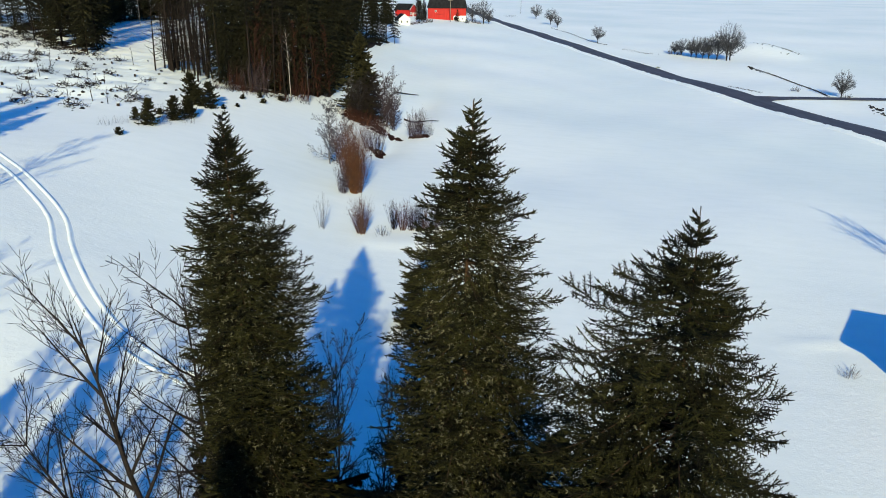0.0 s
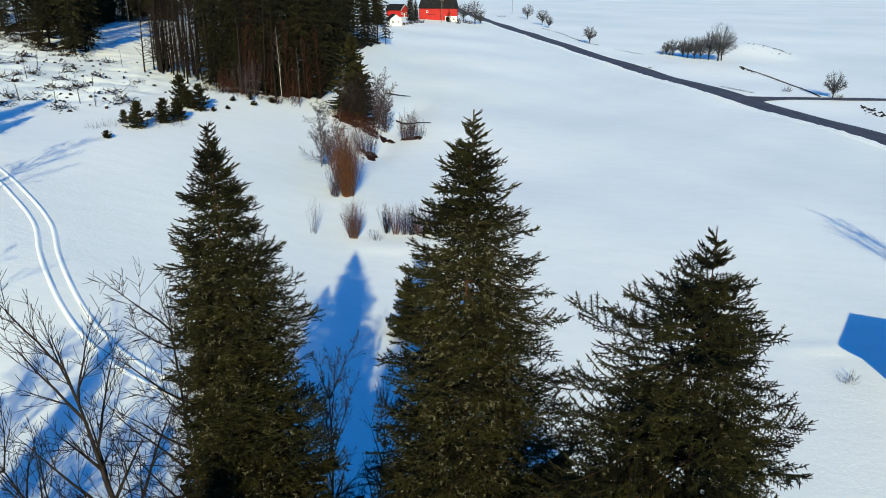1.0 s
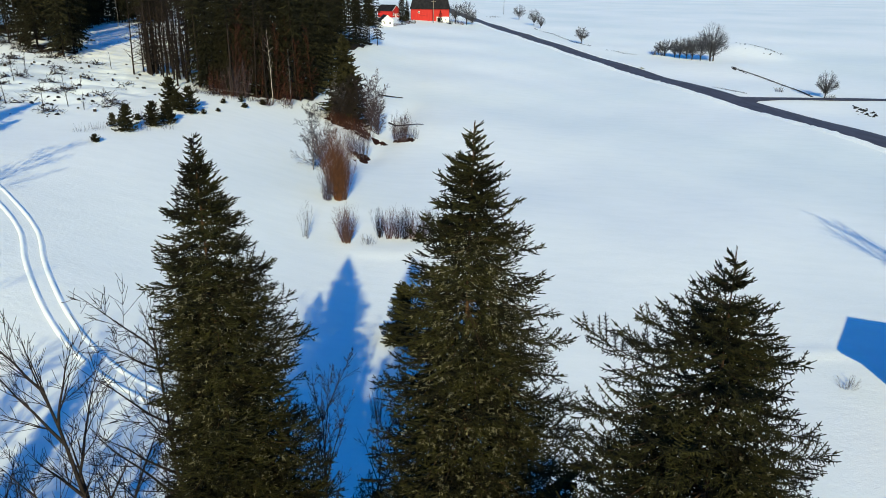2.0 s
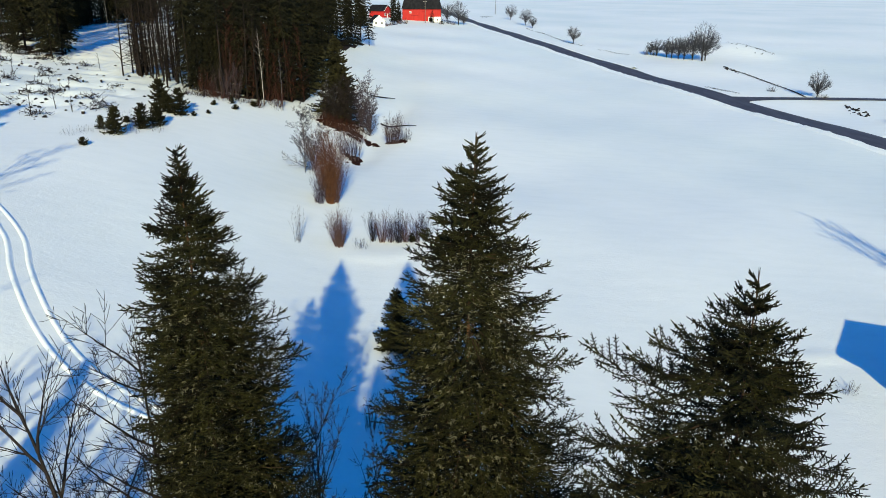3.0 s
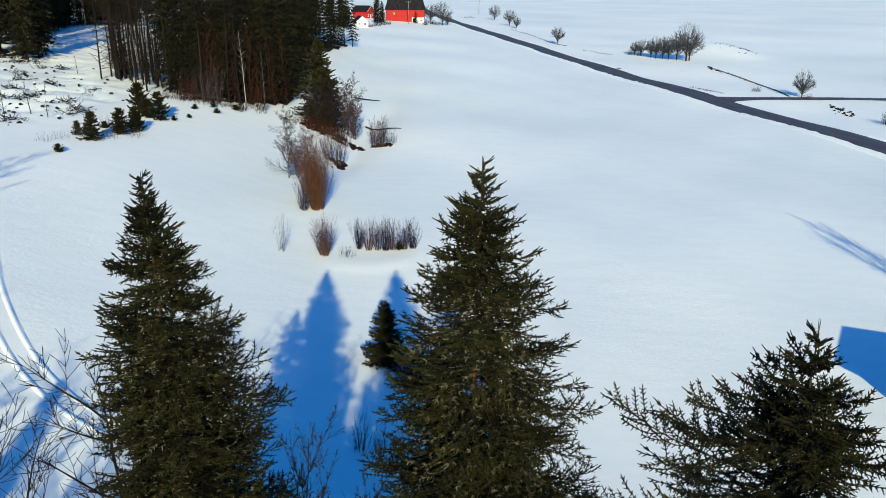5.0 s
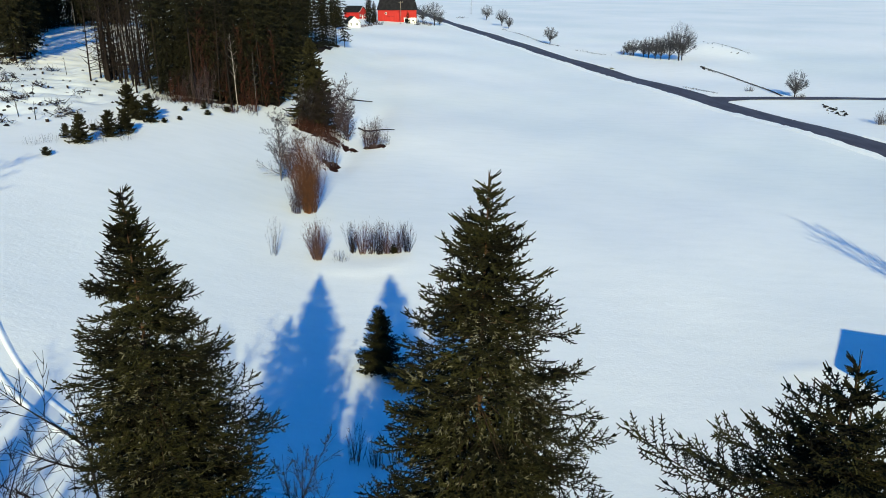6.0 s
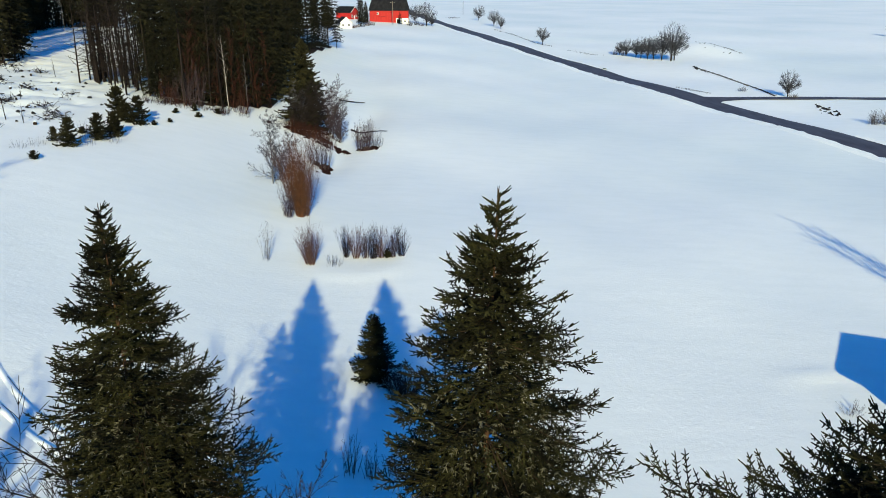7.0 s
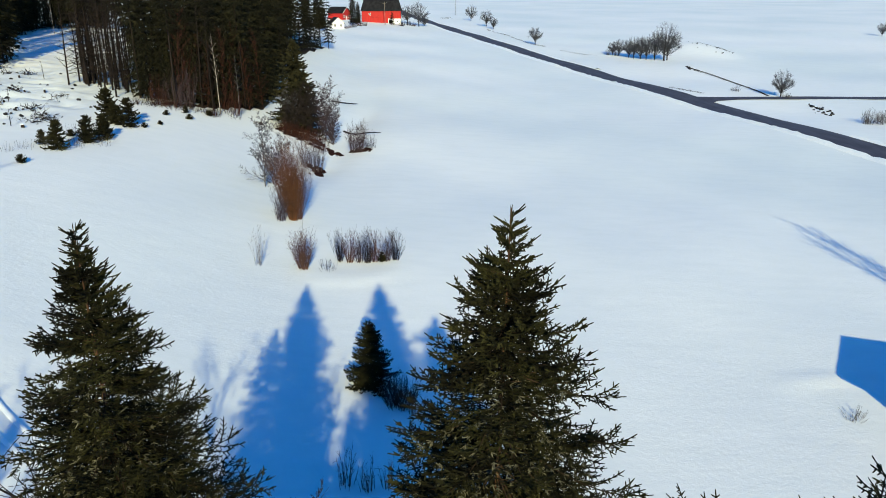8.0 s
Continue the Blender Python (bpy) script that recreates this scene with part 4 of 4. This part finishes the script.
srnd = random.Random(19)
SLOPE = [(-92, 150), (-74, 137), (-62, 128), (-50, 128), (-45, 118), (-37, 110), (-36, 96), (-37, 86), (-45, 78), (-60, 88), (-85, 115)]
n_s = n_h = 0
while n_s < 50 or n_h < 60:
    x, y = srnd.uniform(-92, -36), srnd.uniform(80, 150)
    if not inside(x, y, SLOPE):
        continue
    if n_s < 50:
        stump(x, y, srnd.uniform(0.10, 0.2), srnd.uniform(0.15, 0.4))
        n_s += 1
    elif n_h < 60:
        slash_heap(500 + n_h, x, y, srnd.uniform(0.8, 1.8), srnd.randrange(14, 40), TWIG_DARK)
        n_h += 1
for k in range(22):
    u = k / 21
    x, y = -90 + 29 * u + srnd.gauss(0, 1), 153 - 22 * u + srnd.gauss(0, 1.2)
    slash_heap(560 + k, x, y, srnd.uniform(1.4, 2.6), 30, TWIG_DARK)

clods(21, [(srnd.gauss(-43, 2.5), srnd.gauss(91, 4)) for _ in range(22)] + [(srnd.gauss(-58, 9), srnd.gauss(115, 10)) for _ in range(26)] + [(srnd.gauss(-46, 4), srnd.gauss(112, 5)) for _ in range(14)], STONE, "dark_rock", "dark rock poking through snow on felled ground", "rock", (0.08, 0.26), 0.9)


# ---- buildings ----
def box(bm, x0, x1, y0, y1, z0, z1):
    m = Matrix.LocRotScale(((x0 + x1) / 2, (y0 + y1) / 2, (z0 + z1) / 2), None, (x1 - x0, y1 - y0, z1 - z0))
    return bmesh.ops.create_cube(bm, size=1, matrix=m)["verts"]


def box_part(name, dims, mat, parent, label="", bevel=0.0):
    bm = bmesh.new()
    box(bm, *dims)
    if bevel:
        bmesh.ops.bevel(bm, geom=bm.edges[:], offset=bevel, segments=1, affect="EDGES")
    return part(name, bm, mat, parent, label)


def slab(bm, pts, thick):
    """A sloping slab from four corners, thickened downwards."""
    top = [bm.verts.new(p) for p in pts]
    low = [bm.verts.new((p[0], p[1], p[2] - thick)) for p in pts]
    bm.faces.new(top)
    bm.faces.new(low[::-1])
    for i in range(4):
        bm.faces.new((top[i], low[i], low[(i + 1) % 4], top[(i + 1) % 4]))


def boarded_wall(name, x0, x1, y, z0, z1, mat, parent, thick=0.2, board=0.6):
    """A wall facing -y with proud upright boards."""
    bm = bmesh.new()
    box(bm, x0, x1, y, y + thick, z0, z1)
    n = int((x1 - x0) / board)
    for i in range(n + 1):
        x = x0 + (x1 - x0) * i / n
        box(bm, max(x0, x - 0.05), min(x1, x + 0.05), y - 0.03, y, z0, z1)
    return part(name, bm, mat, parent)


def window(parent, x, y, z, w, h, out=-1):
    """A framed window on a wall that faces -y."""
    bm = bmesh.new()
    for a, b, c, d in ((x - w / 2, x + w / 2, z, z + 0.1), (x - w / 2, x + w / 2, z + h - 0.1, z + h), (x - w / 2, x - w / 2 + 0.1, z + 0.1, z + h - 0.1), (x + w / 2 - 0.1, x + w / 2, z + 0.1, z + h - 0.1), (x - 0.04, x + 0.04, z + 0.1, z + h - 0.1)):
        box(bm, a, b, y - 0.07, y - 0.005, c, d)
    win = part("window", bm, WHITE, parent, "white-framed window")
    box_part("pane", (x - w / 2 + 0.1, x + w / 2 - 0.1, y - 0.035, y - 0.01, z + 0.1, z + h - 0.1), GLASS, win, "dark glass")


# the red barn with its steep dark roof
BX, BY = -3.4, 377.0
bz = min(ground(BX - 9, BY), ground(BX + 9, BY)) - 0.2
barn = tagged(new("barn"), "large red wooden barn with a steep dark roof", "barn")
barn.matrix_basis = pose(BX, BY, bz, 0, 0, -2)
boarded_wall("front_wall", -9, 3.2, 0, 0.0, 6.2, RED, barn)
boarded_wall("front_wall_upper", 3.2, 9, 0, 2.7, 6.2, RED, barn)
box_part("foundation", (3.2, 9, 0.03, 0.4, -0.5, 2.7), WHITE, barn, "whitewashed masonry base")
box_part("side_wall", (-9, -8.8, 0.2, 11, -0.5, 6.2), RED, barn)
box_part("side_wall", (8.8, 9, 0.2, 11, -0.5, 6.2), RED, barn)
box_part("back_wall", (-9, 9, 11, 11.2, -0.5, 6.2), RED, barn)
bm = bmesh.new()
rings = [(9.5, -0.5, 11.7, 6.1), (8.2, 1.4, 9.8, 10.4), (7.6, 5.55, 5.65, 12.6)]
loops = [[bm.verts.new(p) for p in ((-w, a, z), (w, a, z), (w, b, z), (-w, b, z))] for w, a, b, z in rings]
for lo, hi in zip(loops, loops[1:]):
    for i in range(4):
        bm.faces.new((lo[i], lo[(i + 1) % 4], hi[(i + 1) % 4], hi[i]))
bm.faces.new(loops[0][::-1])
bm.faces.new(loops[-1])
part("roof", bm, ROOF, barn, "steep dark sheet roof")
for x, z, w, h in ((-5.2, 4.2, 0.9, 1.0), (7.4, 0.9, 0.9, 0.9)):
    window(barn, x, 0 if z > 2.7 else 0.03, z, w, h)
door = box_part("door", (3.5, 5.0, -0.04, 0.03, -0.1, 2.3), ROOF, barn, "dark plank door")
box_part("door_handle", (3.65, 3.8, -0.09, -0.04, 1.0, 1.15), POLE, door)
gate = box_part("barn_door", (-4.6, -2.0, -0.1, -0.03, 0.2, 3.3), RED, barn, "wide red sliding door")
box_part("rail", (-5.0, -1.6, -0.14, -0.1, 3.3, 3.42), ROOF, gate)


def gable_house(name, x, y, turn, wide, deep, eave, ridge, wall_mat, roof_mat, label, windows=(), door_at=None, snow_roof=False):
    """A house whose gable faces -y before it is turned."""
    z = min(ground(x, y), ground(x + wide / 2, y)) - 0.15
    ob = tagged(new(name), label, "house")
    ob.matrix_basis = pose(x, y, z, 0, 0, turn)
    w = wide / 2
    for s, y0 in ((-1, 0), (1, deep)):
        bm = bmesh.new()
        fr = [bm.verts.new(p) for p in ((-w, y0, -0.4), (w, y0, -0.4), (w, y0, eave), (0, y0, ridge), (-w, y0, eave))]
        bk = [bm.verts.new((v.co.x, y0 - 0.2 * s, v.co.z)) for v in fr]
        bm.faces.new(fr)
        bm.faces.new(bk[::-1])
        for i in range(5):
            bm.faces.new((fr[i], bk[i], bk[(i + 1) % 5], fr[(i + 1) % 5]))
        bmesh.ops.recalc_face_normals(bm, faces=bm.faces[:])
        part("gable_wall", bm, wall_mat, ob)
        box_part("side_wall", (s * w - (0.2 if s > 0 else 0), s * w + (0.2 if s < 0 else 0), 0.2, deep - 0.2, -0.4, eave), wall_mat, ob)
    slope = (ridge - eave) / w
    for s in (-1, 1):
        bm = bmesh.new()
        e = w + 0.45
        slab(bm, [(0, -0.5, ridge + 0.2), (0, deep + 0.5, ridge + 0.2), (s * e, deep + 0.5, ridge + 0.2 - slope * e), (s * e, -0.5, ridge + 0.2 - slope * e)], 0.18)
        bmesh.ops.recalc_face_normals(bm, faces=bm.faces[:])
        side = part("roof_side", bm, roof_mat, ob)
        if snow_roof:
            bm = bmesh.new()
            slab(bm, [(0, -0.45, ridge + 0.42), (0, deep + 0.45, ridge + 0.42), (s * (e - 0.05), deep + 0.45, ridge + 0.4 - slope * e), (s * (e - 0.05), -0.45, ridge + 0.4 - slope * e)], 0.19)
            bmesh.ops.recalc_face_normals(bm, faces=bm.faces[:])
            part("snow_cover", bm, TRODDEN, side, "thick white snow")
    for s in (-1, 1):
        bm = bmesh.new()
        slab(bm, [(0, -0.56, ridge + 0.22), (0, -0.51, ridge + 0.22), (s * (w + 0.47), -0.51, ridge + 0.22 - slope * (w + 0.47)), (s * (w + 0.47), -0.56, ridge + 0.22 - slope * (w + 0.47))], 0.24)
        bmesh.ops.recalc_face_normals(bm, faces=bm.faces[:])
        part("bargeboard", bm, WHITE, ob, "white bargeboard")
    for wx, wz, ww, wh in windows:
        window(ob, wx, 0, wz, ww, wh)
    if door_at is not None:
        d = box_part("door", (door_at - 0.5, door_at + 0.5, -0.05, -0.01, 0, 2.1), WHITE, ob)
        box_part("door_handle", (door_at + 0.3, door_at + 0.42, -0.1, -0.05, 1.0, 1.05), POLE, d)
    return ob


gable_house("small_white_house", -20.2, 326, 18, 4.8, 6.0, 2.5, 4.5, WHITE, ROOF, "small white wooden house with a dark roof", [(-1.2, 1.0, 0.9, 1.1), (1.2, 1.0, 0.9, 1.1)], 0.0)
gable_house("red_house", -20.0, 388, 62, 7.0, 8.0, 3.6, 6.0, RED, ROOF, "red wooden house with a dark roof near the barn", [(-2.0, 1.2, 1.1, 1.2), (2.0, 1.2, 1.1, 1.2)], 0.0)
gable_house("snowy_shed", -27.5, 330, 70, 5.0, 7.0, 2.4, 4.2, WHITE, ROOF, "low shed with a snow-covered roof by the wood", [], 0.5, True)
# the house beside the field; its gable throws the broad shadow
gable_house("field_house", 31.55, 37.05, 180 + 24, 7.5, 11.0, 4.95, 6.25, RED, ROOF, "red wooden house with a low-pitched roof beside the field", [(-2.4, 1.0, 1.2, 1.3), (2.4, 1.0, 1.2, 1.3), (-2.4, 3.8, 1.1, 1.2), (2.4, 3.8, 1.1, 1.2)], 0.0)


def pole(x, y, tall):
    ob = thing("utility_pole", x, y, "tall wooden utility pole standing in snow", "utility pole", "utility poles")
    v, f = bent_tube([(0, 0, -0.4), (0, 0, tall * 0.5), (0, 0, tall)], [0.14, 0.12, 0.10], 8)
    part_of("shaft", mesh_of("shaft", v, f, POLE, True), ob)
    arm = box_part("crossarm", (-0.9, 0.9, -0.06, 0.06, tall - 0.7, tall - 0.55), POLE, ob)
    for s in (-0.75, 0, 0.75):
        box_part("insulator", (s - 0.05, s + 0.05, -0.05, 0.05, tall - 0.55, tall - 0.38), WHITE, arm, "white insulator", 0.015)


pole(43.2, 522, 10.5)
pole(-1.6, 366, 10.0)

def round_tree(seed, x, y, h):
    """A short trunk and a full round crown of fine upswept branches."""
    rng = np.random.default_rng(seed)
    ob = thing("round_bare_tree", x, y, "round leafless grey tree standing in the snow", "bare tree", "round trees beyond the road", rng.uniform(0, 360))
    stem = [(0, 0, -0.3), (0.01 * h, 0, 0.18 * h), (0, 0.012 * h, 0.4 * h), (0.01 * h, 0, 0.62 * h)]
    part_of("trunk", mesh_of("trunk", *bent_tube(stem, [0.024 * h, 0.019 * h, 0.014 * h, 0.006 * h], 7), TWIG_DARK, True), ob)
    rows = []
    fine = 0.013 + 0.0011 * h
    for k in range(58):
        az, th = k * 2.4 + rng.normal() * 0.2, math.acos(1 - 1.3 * rng.random())
        z0 = h * rng.uniform(0.1, 0.42)
        out = np.array([math.cos(az), math.sin(az), 0])
        end = np.array([0, 0, 0.55 * h]) + (out * math.sin(th) * 0.41 + np.array([0, 0, math.cos(th) * 0.43])) * h * rng.uniform(0.82, 1.05)
        mid = np.array([0, 0, z0]) * 0.5 + end * 0.5 + out * h * 0.03 - np.array([0, 0, 0.02 * h])
        pts = [(1 - u) ** 2 * np.array([0, 0, z0]) + 2 * u * (1 - u) * mid + u * u * end for u in (0, 0.25, 0.5, 0.75, 1)]
        for i in range(4):
            rows.append((pts[i], pts[i + 1], fine * (2.2 - 0.4 * i), fine * (1.8 - 0.4 * i)))
            for _ in range(2 + 2 * i):
                m = pts[i] + (pts[i + 1] - pts[i]) * rng.random()
                e = unit(unit(pts[4] - pts[0]) + rng.normal(size=3) * 0.5)
                q = m + e * h * rng.uniform(0.06, 0.15)
                rows.append((m, q, fine * 0.8, fine * 0.5))
                rows.append(((m + q) / 2, (m + q) / 2 + unit(e + rng.normal(size=3) * 0.5) * h * 0.06, fine * 0.6, fine * 0.4))
    part_of("twig_mass", mesh_of("twig_mass", *tubes(*zip(*rows), 3), TWIG_FAR), ob, kind="stuff")


# planting round the farm
for k, (x, y, h, w) in enumerate([(-15.6, 357, 13, 2.0), (-13.6, 362, 9.5, 1.8), (1.6, 371, 5.6, 1.7), (-27.5, 316, 14, 2.2), (-31, 310, 16, 2.4), (-24.8, 308, 12, 2.0)]):
    spruce("garden_spruce", x, y, spruce_parts(600 + k, h, h * 0.92, lambda d, w=w: w * (1 - math.exp(-d / 2.6)) + 0.15, fine=False, gap=0.42, per=9), "dark garden spruce beside the farm buildings", group="garden spruces", needles=NEEDLE_FAR, bark=BARK_DARK)
for k, (x, y, h) in enumerate([(-17.5, 330, 1.6), (-14.5, 341, 2.6), (-12.6, 352, 2.2), (-10.8, 357, 2.6), (-16.2, 336, 1.4), (9.5, 374, 2.4), (11.5, 372, 1.8), (5.8, 368, 3.2)]):
    shrub("garden_bush", x, y, shrub_parts(620 + k, h, 2.2, 46, 0.6, 5, 0.035, 0.5), TWIG_DARK if k % 2 else TWIG_BROWN, "leafless dark garden bush in the snow", "bush", "garden bushes")
for k, (x, y, h) in enumerate([(13.9, 373, 10.8), (8.8, 384, 8.5), (16.5, 376, 5.0), (56.0, 306.5, 6.6), (47.3, 462.3, 8.4), (49.5, 407.6, 8.0), (50.3, 386.3, 5.4), (78.5, 270.6, 5.6), (81.5, 263.5, 7.0), (84.2, 258.8, 7.6), (88.6, 254.2, 11.6), (80.6, 266.2, 5.8), (86.2, 256.5, 9.0), (76.8, 272.4, 4.6), (83.0, 261.0, 6.8), (90.2, 255.8, 9.4), (89.4, 177.5, 6.0), (219.7, 345.5, 6.0)]):
    round_tree(640 + k, x, y, h)
for k, (x, y, h) in enumerate([(90.3, 176.0, 1.4), (82.5, 186, 1.5), (89.9, 144.4, 3.4), (91.2, 145.5, 3.0), (92.6, 144, 2.8), (94.0, 146, 2.6), (78.0, 271.5, 3.0), (75.5, 273.5, 2.6)]):
    shrub("roadside_bush", x, y, shrub_parts(670 + k, h, 1.9, 46, 0.5, 5, 0.025, 0.5), TWIG_GREY, "grey leafless bush in snow near the road", "bush", "roadside bushes")


def tuft_strip(name, line, n, tall, seed, label, spread=0.4):
    """Dry grass and weeds along a ditch, too many to count."""
    rng = np.random.default_rng(seed)
    a, b = [], []
    for _ in range(n):
        u = rng.random() * (len(line) - 1)
        i = min(int(u), len(line) - 2)
        p = np.array(line[i]) + (np.array(line[i + 1]) - np.array(line[i])) * (u - i) + rng.normal(size=2) * spread
        q = np.array([p[0], p[1], ground(*p) - 0.02])
        a.append(q)
        b.append(q + np.array([rng.normal() * 0.25, rng.normal() * 0.25, 1]) * tall * rng.uniform(0.4, 1.2))
    ob = new(name, mesh_of(name, *tubes(a, b, np.full(n, 0.045), np.full(n, 0.012), 3), GRASS))
    tagged(ob, label, "dry grass", kind="stuff")


tuft_strip("ditch_grass", [(88.6, 234), (89.8, 220), (89.2, 203), (86.9, 178.2)], 420, 0.3, 71, "dry grass along a snowed-in ditch", 0.35)
tuft_strip("mound_grass", [(99, 290), (106, 300), (113, 296), (118, 283), (118.5, 270)], 500, 0.35, 72, "dry grass round the rim of a snowy mound", 0.7)
tuft_strip("verge_grass", [(46.5, 380), (50, 350), (53, 322), (55, 307), (58, 298)], 500, 0.3, 73, "dry grass on a snowy bank above the road", 0.3)
tuft_strip("field_weeds", [(61.5, 284), (66, 276), (70, 272)], 120, 0.3, 74, "dry weeds showing through snow", 0.6)
tuft_strip("fork_grass", [(72.5, 181.0), (70.2, 186), (68.5, 192)], 160, 0.25, 75, "dry grass at the road fork", 0.35)
tuft_strip("far_weeds", [(30, 470), (36, 480), (31, 462)], 120, 0.5, 76, "dry weeds showing through far snow", 1.2)
ribbon("ditch", [(88.6, 232.3), (89.7, 220), (89.4, 204.5), (87.9, 187.2), (86.9, 178.2)], [(-0.3, 0.0), (-0.12, 0.05), (0.12, 0.05), (0.3, 0.0)], SOIL, "narrow dark ditch edge across the snow", "ditch", 1.0, 0.05, wobble=0.2)
clods(9, [(91.0 - 0.2 * k * 0.5 + rnd.gauss(0, 0.9), 167.0 - 0.42 * k + rnd.gauss(0, 0.8)) for k in range(30)], STONE, "boulder", "dark boulder half covered with snow by the side road", "boulder", (0.12, 0.36), 0.8)
clods(10, [(88.6 + rnd.gauss(0, 0.6), 235 - 1.6 * k) for k in range(9)], STONE, "boulder", "stone lying along a snowed-in ditch", "boulder", (0.2, 0.42), 0.7)
clods(11, [(112 + rnd.gauss(0, 4), 276 + rnd.gauss(0, 9)) for k in range(16)], STONE, "boulder", "dark stone showing through snow on a mound", "boulder", (0.15, 0.35), 0.6)
